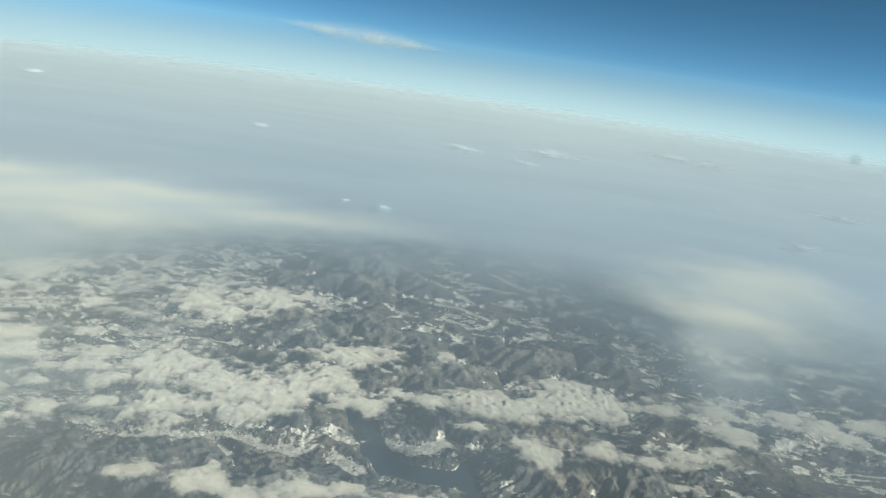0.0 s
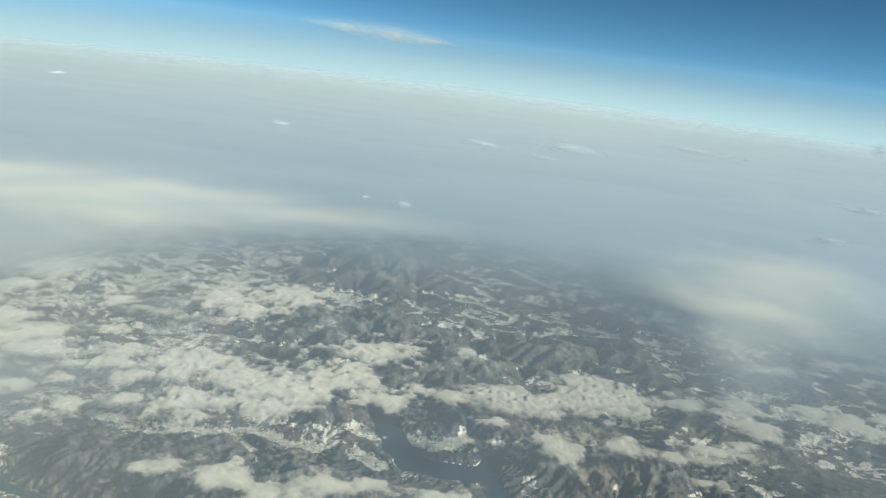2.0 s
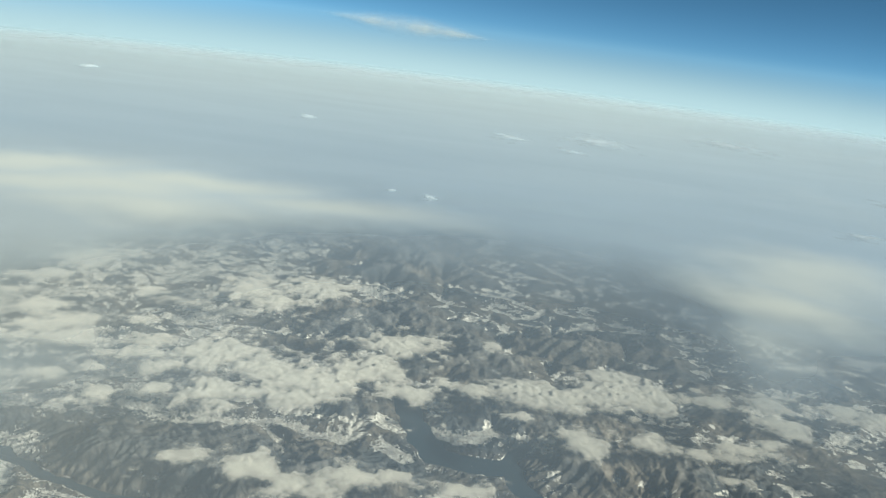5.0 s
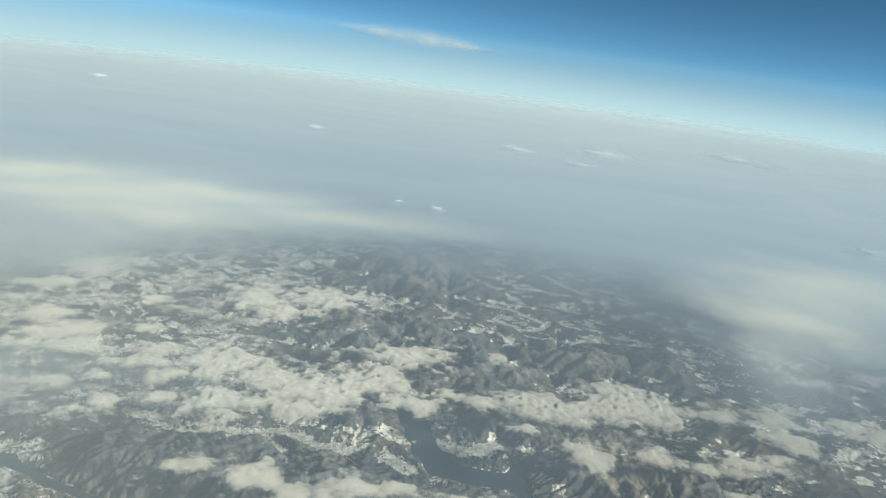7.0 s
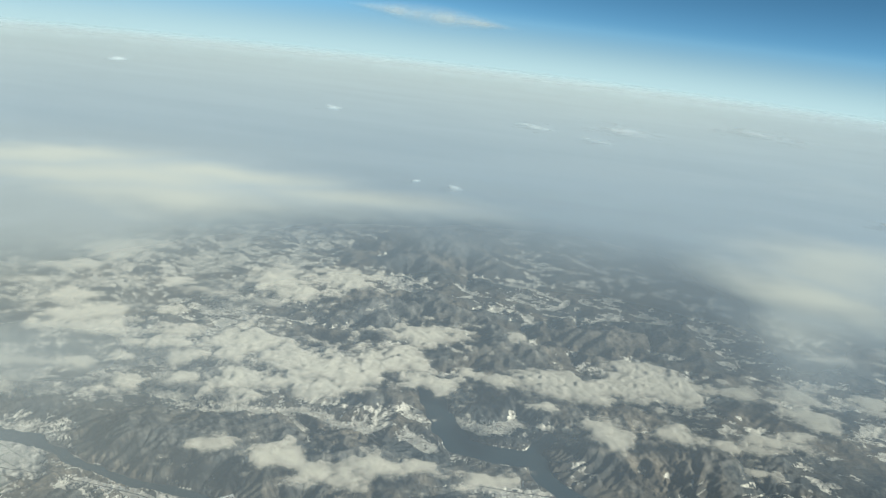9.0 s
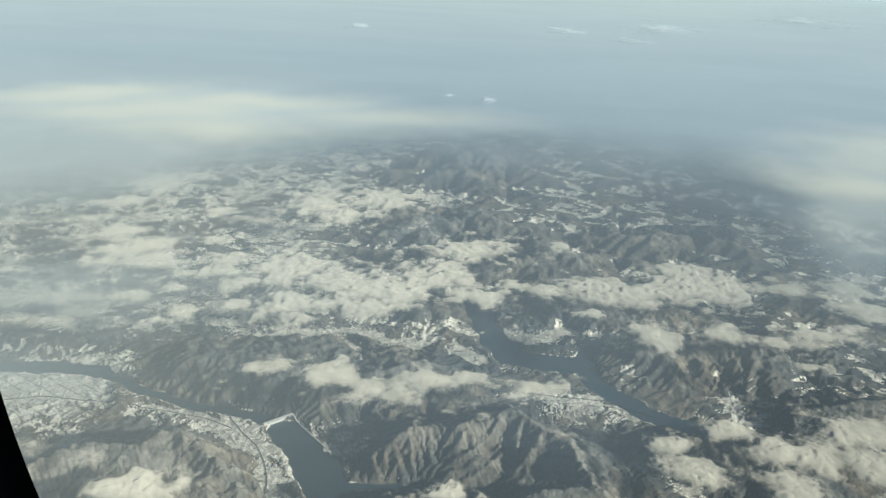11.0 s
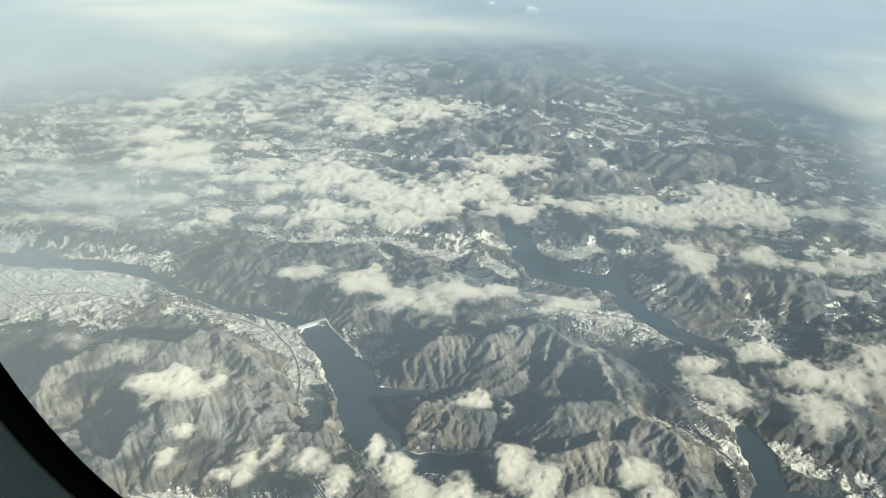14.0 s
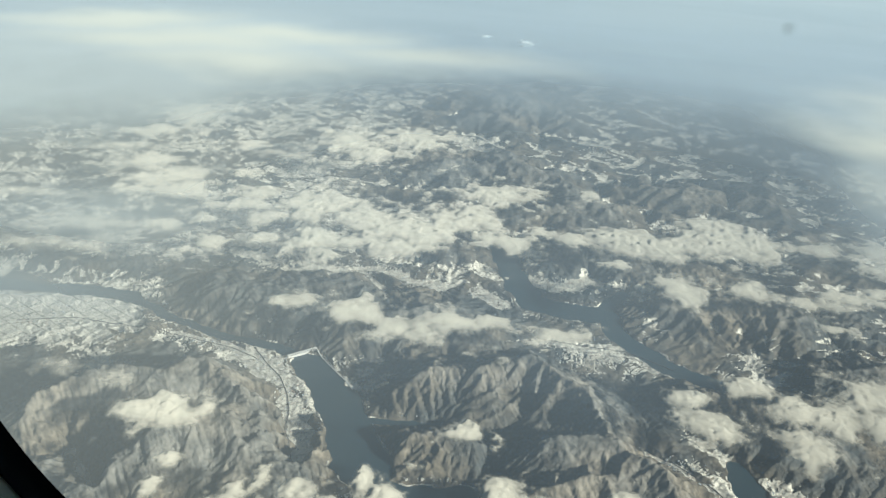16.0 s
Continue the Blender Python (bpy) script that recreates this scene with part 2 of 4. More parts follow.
def sheet(name, x, y, z, close=False, attrs=(), material=None, smooth_shade=True, keep=None):
    """One mesh out of a grid of rows and columns."""
    rows, cols = x.shape
    co = np.stack([x, y, z], -1).reshape(-1, 3).astype(np.float32)
    i = np.arange(rows * cols).reshape(rows, cols)
    if close:
        i = np.concatenate([i, i[:, :1]], 1)
    quads = np.stack([i[:-1, :-1], i[1:, :-1], i[1:, 1:], i[:-1, 1:]], -1).reshape(-1, 4)
    if keep is None:
        return quads_mesh(name, co, quads, attrs, material, smooth_shade)
    quads = quads[keep.ravel()[quads].any(1)]
    used, flat = np.unique(quads, return_inverse=True)
    return quads_mesh(name, co[used], flat.reshape(-1, 4), [(k, v.ravel()[used]) for k, v in attrs], material, smooth_shade)


def quads_mesh(name, co, quads, attrs=(), material=None, smooth_shade=True):
    me = bpy.data.meshes.new(name)
    me.vertices.add(len(co))
    me.vertices.foreach_set("co", np.ascontiguousarray(co, np.float32).ravel())
    me.loops.add(quads.size)
    me.loops.foreach_set("vertex_index", np.ascontiguousarray(quads, np.int32).ravel())
    me.polygons.add(len(quads))
    me.polygons.foreach_set("loop_start", np.arange(0, quads.size, 4, dtype=np.int32))
    me.polygons.foreach_set("use_smooth", np.full(len(quads), smooth_shade))
    for key, values in attrs:
        a = me.attributes.new(key, "FLOAT", "POINT")
        a.data.foreach_set("value", np.ascontiguousarray(values, np.float32).ravel())
    me.update(calc_edges=True)
    me.materials.append(material)
    return new(name, me)


# ---- the land ----
LAKES = (  # half width, then the line
    (9.5, (-128, 347), (-110, 331), (-97, 308), (-86, 288), (-76, 270)), (6, (-76, 270), (-51, 264), (-26, 270), (-20, 248), (-20, 228)),
    (2.5, (-84, 309), (-64, 311), (-48, 315)), (8, (-100, 325), (-88, 306), (-78, 290), (-68, 274)), (6, (88, 236), (97, 250), (104, 262)),
    (9, (-101, 207), (-69, 217), (-43, 221), (-15, 224), (12, 228), (47, 230), (79, 240)),
    (7, (79, 240), (97, 266), (105, 288), (104, 308), (99, 322)), (9, (105, 268), (128, 252), (160, 248)), (4, (112, 282), (130, 284), (142, 268)),
    (6, (-400, 372), (-342, 372), (-290, 380), (-254, 383)), (3.5, (-254, 383), (-218, 368), (-182, 359), (-147, 357), (-136, 352)),
    (8, (-48, 540), (-30, 487)), (10, (-30, 487), (-15, 454), (10, 447), (32, 450)), (7, (32, 452), (42, 429), (58, 412), (79, 396), (99, 389)), (5, (30, 453), (45, 480)),
)
RIDGES = (  # height, half width, then the crest
    (21, 14, (-58, 336), (-48, 339), (-33, 340), (-20, 349), (-7, 356), (6, 347), (22, 336), (36, 321), (43, 307)),
    (17, 12, (4, 298), (16, 301), (26, 303), (39, 304), (55, 298), (69, 284)),
    (32, 12, (-226, 260), (-209, 285), (-181, 288), (-173, 295), (-172, 306), (-156, 299), (-141, 292), (-126, 284)),
    (30, 12, (-179, 229), (-169, 245), (-161, 255), (-152, 262), (-146, 270), (-128, 267), (-105, 272)), (10, 13, (-158, 285), (-137, 256), (-123, 238)),
    (13, 17, (-119, 378), (-94, 388), (-66, 403), (-41, 400)), (9, 9, (-62, 292), (-47, 299), (-29, 296)),
    (12, 15, (73, 365), (98, 369), (125, 359), (143, 339)), (11, 13, (41, 258), (66, 272), (78, 262)), (12, 14, (-2, 262), (26, 282), (57, 291)),
    (9, 20, (-205, 385), (-178, 403), (-139, 397)), (15, 28, (-124, 630), (-81, 671), (-32, 653)), (11, 25, (65, 652), (138, 678)),
)
RIDGES_FAR = (
    (9, 14, (-94, 497), (-60, 508)), (10, 18, (-2, 525), (40, 521), (98, 523)), (12, 18, (75, 463), (119, 478), (151, 462), (183, 482)),
    (18, 35, (-110, 815), (-80, 855), (-50, 840)), (11, 14, (150, 400), (190, 420), (230, 410)), (12, 20, (-20, 590), (30, 600)),
    (9, 16, (-170, 420), (-120, 425), (-80, 420)), (15, 11, (-181, 286), (-188, 266), (-199, 246), (-206, 232)),
)
FLATS = (  # half width, snow, then the valley floor
    (14, 1.0, (-165, 345), (-134, 326), (-118, 302), (-104, 275)), (7, 1.0, (-210, 353), (-179, 350), (-150, 346)), (24, 1.0, (-330, 335), (-274, 353), (-255, 363)),
    (3.5, 0.9, (-2, 408), (22, 407), (48, 407), (79, 395)), (4, 1.0, (57, 322), (77, 311), (91, 303)), (4, 1.0, (84, 292), (88, 269)), (3, 1.0, (80, 341), (95, 330), (97, 322)),
    (4.5, 0.9, (114, 313), (127, 306)), (4, 1.0, (146, 299), (145, 283)), (8, 0.85, (-21, 480), (2, 477), (24, 493)),
    (5, 0.95, (-177, 444), (-148, 453), (-119, 463), (-94, 455), (-71, 452)), (4, 0.9, (-129, 457), (-106, 438)), (6, 0.8, (-45, 452), (-31, 443)),
)
FLATS_MORE = (
    (7, 0.9, (-165, 214), (-130, 221), (-103, 222)), (6, 0.85, (-205, 250), (-182, 230)), (11, 0.95, (-221, 636), (-193, 644)), (8, 1.0, (-172, 660), (-160, 640)), (4, 1.0, (-160, 640), (-148, 611)), (9, 1.0, (-104, 738), (-85, 722)),
    (2.5, 0.9, (-112, 349), (-97, 334)), (3.5, 0.85, (-85, 337), (-80, 345)), (4, 0.9, (-238, 596), (-192, 607)), (5, 0.9, (-401, 566), (-332, 582), (-273, 596)),
)
FLATS_FAR = (  # thin snowed valleys among the far hills
    (4, 1.0, (-30, 789), (6, 782), (30, 780), (47, 765), (64, 752)),
    (4.5, 1.0, (13, 744), (28, 734), (41, 724), (58, 736), (65, 759)),
    (3, 1.0, (41, 713), (63, 707)),
    (4, 1.0, (-10, 862), (10, 848), (29, 843)),
    (4, 1.0, (55, 871), (80, 853)),
    (8, 1.0, (-142, 787), (-120, 830)),
    (4, 1.0, (-110, 759), (-97, 764), (-70, 737)),
    (5, 1.0, (-91, 720), (-76, 712)),
    (5, 1.0, (-238, 653), (-228, 682)),
    (5, 1.0, (-226, 722), (-189, 768)),
    (4, 1.0, (76, 691), (100, 722), (119, 722), (158, 729)),
    (3.5, 1.0, (96, 702), (126, 685)),
    (3, 1.0, (146, 747), (157, 731)),
    (5, 1.0, (-29, 872), (12, 845)),
    (7, 1.0, (66, 925), (109, 875)),
    (5, 1.0, (34, 861), (92, 860)),
    (3, 1.0, (67, 812), (94, 805)),
    (3, 1.0, (135, 807), (150, 819)),
    (4, 1.0, (-209, 597), (-183, 610), (-143, 603)),
    (4, 1.0, (509, 1059), (508, 1002), (520, 981)),
)
FLATS_SMALL = (
    (2.5, 0.9, (121, 424), (122, 406)), (2.5, 0.85, (170, 488), (176, 453)), (3.5, 0.9, (-255, 339), (-232, 313)),
    (5, 0.85, (-100, 352), (-90, 362)), (6, 0.85, (-330, 480), (-260, 500), (-225, 520)), (8, 0.8, (-420, 520), (-360, 480), (-300, 440)), (6, 0.8, (-300, 640), (-240, 690), (-200, 740)),
)


def flat_lines():
    return FLATS + FLATS_MORE + FLATS_FAR + FLATS_SMALL


def measures(x, y):
    """Distances to the shores and to the valley floors, the height that the crests ask for, and the snow of the floors."""
    wx = x + 12 * (fbm(x, y, 45, 2, 11) - 0.5)
    wy = y + 12 * (fbm(x, y, 45, 2, 23) - 0.5)
    jx, jy = x + 5 * (fbm(x, y, 9, 3, 41) - 0.5), y + 5 * (fbm(x, y, 9, 3, 47) - 0.5)
    lake = np.full_like(x, 1e6)
    for w, *line in LAKES:
        lake = np.minimum(lake, chain(line, jx, jy) - w * (0.75 + 0.5 * fbm(x, y, 16, 2, 61)))
    floor = np.full_like(x, 1e6)
    snow = np.zeros_like(x)
    torn = fbm(x, y, 7.5, 4, 57, 0.62) - 0.5
    torn_far = fbm(x, y, 15.0, 4, 58, 0.62) - 0.5
    for w, s, *line in flat_lines():
        far = line[0][1] > 430
        w = 0.62 * w if line[0][1] > 590 else w
        d = chain(line, jx, jy) + (1.3 * w + 1.0 * far) * (torn_far if far else torn)
        floor = np.minimum(floor, d - (0.75 if far else 0.5) * w)
        snow = np.maximum(snow, s * (smooth(w * 1.5, w * 0.6, d) if far else smooth(w * 2.2 + 3, w * 0.9, d)))
    net = np.minimum(np.abs(2 * value_noise(wx / 85, wy / 85, 311) - 1) * 60, np.abs(2 * value_noise(wx / 44 + 7, wy / 44, 317) - 1) * 34)
    net = net + 4 * (fbm(x, y, 12, 3, 323) - 0.5) + 12 * smooth(0.42, 0.30, fbm(x, y, 90, 3, 331)) + 25 * smooth(520, 430, y)
    crest = np.zeros_like(x)
    for h, w, *line in RIDGES + RIDGES_FAR:
        crest = np.maximum(crest, h * np.clip(1 - chain(line, wx, wy) / (2.4 * w), 0, 1))
    return lake, floor, net, crest, snow


def spurs(h, w, line, rng):
    """The crest of a range as straight pieces with a height at each end, and the spurs that run down from it on both sides."""
    pieces, top = [], min(h, 18.5)
    length = sum(math.dist(p, q) for p, q in zip(line, line[1:]))
    gone, due, side = 0.0, 3.0, 1
    level = lambda s: top * (0.62 + 0.38 * math.sin(math.pi * min(1.0, max(0.0, 0.12 + 0.76 * s / length)))) * (1 + 0.07 * math.sin(s * 0.21 + h))
    for (ax, ay), (bx, by) in zip(line, line[1:]):
        run = math.dist((ax, ay), (bx, by))
        pieces.append((ax, ay, level(gone), bx, by, level(gone + run), 0.58))
        while due < gone + run:
            u = (due - gone) / run
            px, py, ph = ax + u * (bx - ax), ay + u * (by - ay), level(due)
            turn = math.atan2(by - ay, bx - ax) + side * radians(rng.uniform(55, 95))
            reach = w * rng.uniform(1.8, 2.8)
            for k, (part_of, fall) in enumerate(((0.3, 0.82), (0.35, 0.52), (0.35, 0.10))):
                qx, qy, qh = px + reach * part_of * math.cos(turn), py + reach * part_of * math.sin(turn), level(due) * fall
                pieces.append((px, py, ph * 0.97, qx, qy, qh, rng.uniform(0.6, 0.8)))
                if k < 2:
                    fork = turn + rng.choice((-1, 1)) * radians(rng.uniform(35, 60))
                    pieces.append((qx, qy, qh * 0.95, qx + 0.3 * reach * math.cos(fork), qy + 0.3 * reach * math.sin(fork), qh * 0.2, rng.uniform(0.7, 0.95)))
                px, py, ph = qx, qy, qh
                turn += radians(rng.uniform(-28, 28))
            side = -side
            due += rng.uniform(6.0, 9.5)
        gone += run
    return pieces


def roofs(x, y):
    """How high the ranges stand: the uppermost of all the roofs that fall off from the crests and spurs."""
    rng = random.Random(19)
    wx, wy = x + 5 * (fbm(x, y, 14, 4, 191) - 0.5), y + 5 * (fbm(x, y, 14, 4, 193) - 0.5)
    best = np.zeros_like(x)
    for h, w, *line in RIDGES + RIDGES_FAR:
        for ax, ay, ah, bx, by, bh, slope in spurs(h, w, line, rng):
            far = max(ah, bh) / slope
            cols = (x[0] > min(ax, bx) - far - 4) & (x[0] < max(ax, bx) + far + 4)
            rows = (y[:, 0] > min(ay, by) - far - 4) & (y[:, 0] < max(ay, by) + far + 4)
            if not cols.any() or not rows.any():
                continue
            box = np.ix_(rows, cols)
            dx, dy = bx - ax, by - ay
            qx, qy = wx[box] - ax, wy[box] - ay
            u = np.clip((qx * dx + qy * dy) / (dx * dx + dy * dy), 0, 1)
            best[box] = np.maximum(best[box], ah + (bh - ah) * u - slope * np.hypot(qx - u * dx, qy - u * dy))
    return best


def worn(x0, x1, y0, y1, cell, rounds, top):
    """Mountains that rise along the crests while streams wear them down towards the lakes and valley floors."""
    xs, ys = np.arange(x0, x1, cell), np.arange(y0, y1, cell)
    x, y = np.meshgrid(xs, ys)
    lake, floor, net, crest, _ = measures(x, y)
    rows, cols = x.shape
    edge = np.minimum(np.minimum(x - x0, xs[-1] - x), np.minimum(y - y0, ys[-1] - y))
    reach = np.minimum(np.minimum(lake, floor), np.minimum(np.maximum(net - 1.0, 0), edge))
    fixed = (reach <= 0.0)
    base = np.where(lake <= 0, 0.0, 0.35)
    lift = 0.20 + crest / 10.0 + 0.5 * ridged(x, y, 120, 3, 3, 0.5)
    h = np.where(fixed, base, 0.35 + 0.06 * np.clip(reach, 0, 60) + 0.05 * hashed(np.arange(rows)[:, None] + 0 * x, np.arange(cols)[None] + 0 * x, 5))
    n = rows * cols
    index = np.arange(n).reshape(rows, cols)
    for turn in range(rounds):
        best, to = np.zeros_like(h), index.copy()
        low = np.full_like(h, 1e9)
        for i, j in ((0, 1), (0, -1), (1, 0), (-1, 0), (1, 1), (1, -1), (-1, 1), (-1, -1)):
            nb = np.roll(np.roll(h, -i, 0), -j, 1)
            drop = (h - nb) / math.hypot(i, j)
            better = drop > best
            best = np.where(better, drop, best)
            to = np.where(better, np.roll(np.roll(index, -i, 0), -j, 1), to)
            low = np.minimum(low, nb)
        pit = (to == index) & ~fixed
        h = np.where(pit, low + 0.02, h + np.where(fixed, 0.0, 0.5 * lift))
        order = np.argsort(h, axis=None)
        rec = np.where(fixed, index, to).ravel().tolist()
        up = order.tolist()
        area = [1.0] * n
        for i in reversed(up):
            k = rec[i]
            if k != i:
                area[k] += area[i]
        wear = (0.16 * np.sqrt(np.array(area)) * math.sqrt(cell)).tolist()
        v = h.ravel().tolist()
        for i in up:
            k = rec[i]
            if k != i:
                f = wear[i]
                hk = v[k]
                if v[i] > hk:
                    v[i] = (v[i] + f * hk) / (1 + f)
        h = np.array(v).reshape(rows, cols)
        soft = (np.roll(h, 1, 0) + np.roll(h, -1, 0) + np.roll(h, 1, 1) + np.roll(h, -1, 1)) / 4
        h = np.where(fixed, base, h + 0.04 * (soft - h))
    h = h * (top / np.percentile(h, 99.5))
    shore = np.clip(np.minimum(lake, floor), 0, 60)
    roof = np.minimum(roofs(x, y), 0.2 + 0.6 * shore)
    h = np.where(fixed, h, 0.38 * h + np.minimum(0.45 * h, 7.0) * smooth(9, 1, roof) + 0.88 * roof)
    flow = np.log2(np.array(area)).reshape(rows, cols)
    snow = smooth(4.6, 6.2, spread(flow, 1))
    snow = np.maximum(snow, smooth(7.4, 8.4, spread(flow, 2)))
    snow = np.maximum(snow, smooth(9.2, 10.0, spread(flow, 3)))
    return (h.astype(np.float32), x0, y0, cell), (snow.astype(np.float32), x0, y0, cell)


def spread(v, times):
    """The highest value round each cell."""
    for _ in range(times):
        v = np.maximum(v, np.maximum(np.maximum(np.roll(v, 1, 0), np.roll(v, -1, 0)), np.maximum(np.roll(v, 1, 1), np.roll(v, -1, 1))))
    return v


def sampled(grid, x, y):
    h, x0, y0, cell = grid
    u = np.clip((x - x0) / cell, 0, h.shape[1] - 1.001)
    v = np.clip((y - y0) / cell, 0, h.shape[0] - 1.001)
    i, j = u.astype(np.int64), v.astype(np.int64)
    fu, fv = u - i, v - j
    a, b, c, d = h[j, i], h[j, i + 1], h[j + 1, i], h[j + 1, i + 1]
    return (a + (b - a) * fu) * (1 - fv) + (c + (d - c) * fu) * fv


CLOSE, CLOSE_RUNS = worn(-430, 270, 178, 580, 1.15, 32, 19.0)
BEYOND, BEYOND_RUNS = worn(-740, 660, 465, 1160, 3.5, 30, 17.0)


def height(x, y):
    """The land's height, and how far each place lies from the shore, with the snow of the listed floors."""
    m = smooth(500, 560, y)
    z = 1.05 * sampled(CLOSE, x, y) * (1 - m) + sampled(BEYOND, x, y) * m
    runs = sampled(CLOSE_RUNS, x, y) * (1 - m) + sampled(BEYOND_RUNS, x, y) * m
    plain = 12 * ridged(x, y, 105, 4, 3, 0.5)
    out = np.maximum(smooth(1000, 1130, y), np.maximum(smooth(-560, -700, x), smooth(500, 630, x)))
    out = np.maximum(out, np.maximum(smooth(200, 185, y), smooth(200, 255, x) * smooth(540, 480, y)))
    out = np.maximum(out, smooth(-370, -420, x) * smooth(540, 480, y))
    z = z * (1 - out) + np.maximum(plain - 2, 0.4) * out
    lake, floor, net, _, snow = measures(x, y)
    lake = np.where((np.abs(x) < 420) & (y > 150), lake, 1e3)
    z = np.maximum(z, 0.25)
    z = z + (0.8 * (ridged(x, y, 9.0, 3, 141, 0.55) - 0.45) + 0.3 * (fbm(x, y, 2.6, 2, 145) - 0.5)) * smooth(1.2, 5.0, z)
    z = np.where(z > 25, 25 + 3.0 * np.tanh((z - 25) / 3.0), z)
    z = np.where(lake < 0, np.maximum(lake * 0.6, -2.5), np.where(lake < 1.0, np.minimum(z, 0.1 + 0.6 * lake), z))
    return z, runs * (1 - out), lake, net, snow


def build_land():
    fine_az = np.radians(np.linspace(-43, 36, 1250))
    rest = np.radians(np.linspace(36, 317, 90)[1:-1])
    az = np.concatenate([fine_az, rest])
    near = np.linspace(0.02, 185, 13)
    mid = H / np.tan(np.radians(np.linspace(53, 11.5, 760)))
    far = np.geomspace(mid[-1], 3650, 60)[1:]
    r = np.concatenate([near, mid, far])
    A, R = np.meshgrid(az, r)
    x, y = np.sin(A) * R, np.cos(A) * R
    z, runs, lake, net, snow = height(x, y)
    z = z * smooth(3300, 2000, R)
    zr = np.gradient(z, r, axis=0)
    za = np.gradient(z, axis=1) / (np.gradient(az)[None, :] * R)
    g = np.hypot(zr, za)
    left = smooth(-60, -260, x) * smooth(390, 470, y)
    # snow lies on the low, level ground between the hills, and reaches up into the side valleys
    rag = fbm(x, y, 6, 4, 59, 0.6) - 0.5
    level = smooth(4.2, 1.6, z + 3.0 * rag) * smooth(0.6, 0.3, g)
    broken = 0.35 + 0.65 * smooth(0.37, 0.47, fbm(x, y, 8.0, 4, 63, 0.6))
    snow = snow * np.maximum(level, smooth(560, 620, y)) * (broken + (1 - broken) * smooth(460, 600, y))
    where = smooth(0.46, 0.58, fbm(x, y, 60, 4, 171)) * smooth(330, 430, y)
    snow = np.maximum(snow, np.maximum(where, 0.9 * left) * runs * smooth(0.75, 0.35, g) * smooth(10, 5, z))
    side = smooth(3.5, 0.8, net + 6 * rag) * smooth(2.8, 0.9, z)
    snow = np.maximum(snow, 0.95 * side * smooth(1.0, 3.0, lake) * smooth(0.42, 0.55, fbm(x, y, 30, 4, 177)))
    wide = smooth(2.2, 0.7, z + 2.0 * rag) * smooth(0.30, 0.12, g) * smooth(1.0, 3.0, lake)
    snow = np.maximum(snow, wide * smooth(0.40, 0.50, fbm(x, y, 22, 4, 103)) * 0.95)
    snow = np.maximum(snow, left * smooth(0.49, 0.54, fbm(x * 0.6, y, 10, 5, 109, 0.66)) * 0.95 * smooth(0.65, 0.3, g))
    bits = smooth(0.60, 0.63, fbm(x * 0.6, y, 13, 5, 151, 0.66)) * smooth(400, 480, y) * smooth(7, 3, z)
    snow = np.maximum(snow, 0.95 * bits * smooth(1.0, 3.0, lake))
    shore = 0.8 * smooth(1.0, 0.4, lake) * (lake > 0.0) * smooth(0.52, 0.62, fbm(x, y, 14, 3, 181)) * smooth(800, 500, y)
    snow = np.maximum(snow, shore)
    plain = smooth(30, 22, chain(((-330, 335), (-285, 350), (-262, 362)), x, y) + 10 * rag) * smooth(3.0, 1.0, z)
    snow = np.maximum(snow, 0.95 * plain * smooth(0.5, 1.5, lake))
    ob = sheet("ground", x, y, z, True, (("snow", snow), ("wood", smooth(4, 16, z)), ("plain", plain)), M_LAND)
    return tagged(ob, "brown wooded winter mountains with snowed valley floors", "ground", kind="structure")


build_land()
a = np.radians(np.linspace(0, 360, 73))[:-1]
A, R = np.meshgrid(a, np.geomspace(60, 1200, 14))
tagged(sheet("water", np.sin(A) * R, np.cos(A) * R, np.zeros_like(A), True, (), M_WATER), "still dark teal reservoir water between the mountains", "water", kind="structure")

# ---- works of man, at the land's scale ----
def part(name, bm, material, parent, label=""):
    me = bpy.data.meshes.new(name)
    bm.to_mesh(me)
    bm.free()
    me.materials.append(material)
    ob = new(name, me)
    ob.parent = parent
    return tagged(ob, label) if label else ob


def block(bm, x0, x1, y0, y1, z0, z1, top=1.0):
    """A block whose top is narrower in y than its foot."""
    my, hy = (y0 + y1) / 2, (y1 - y0) / 2
    vs = [bm.verts.new((x, my + sy * hy * (top if z == z1 else 1.0), z)) for z in (z0, z1) for x, sy in ((x0, -1), (x1, -1), (x1, 1), (x0, 1))]
    for f in ((3, 2, 1, 0), (4, 5, 6, 7), (0, 1, 5, 4), (1, 2, 6, 5), (2, 3, 7, 6), (3, 0, 4, 7)):
        bm.faces.new([vs[i] for i in f])
    return bm


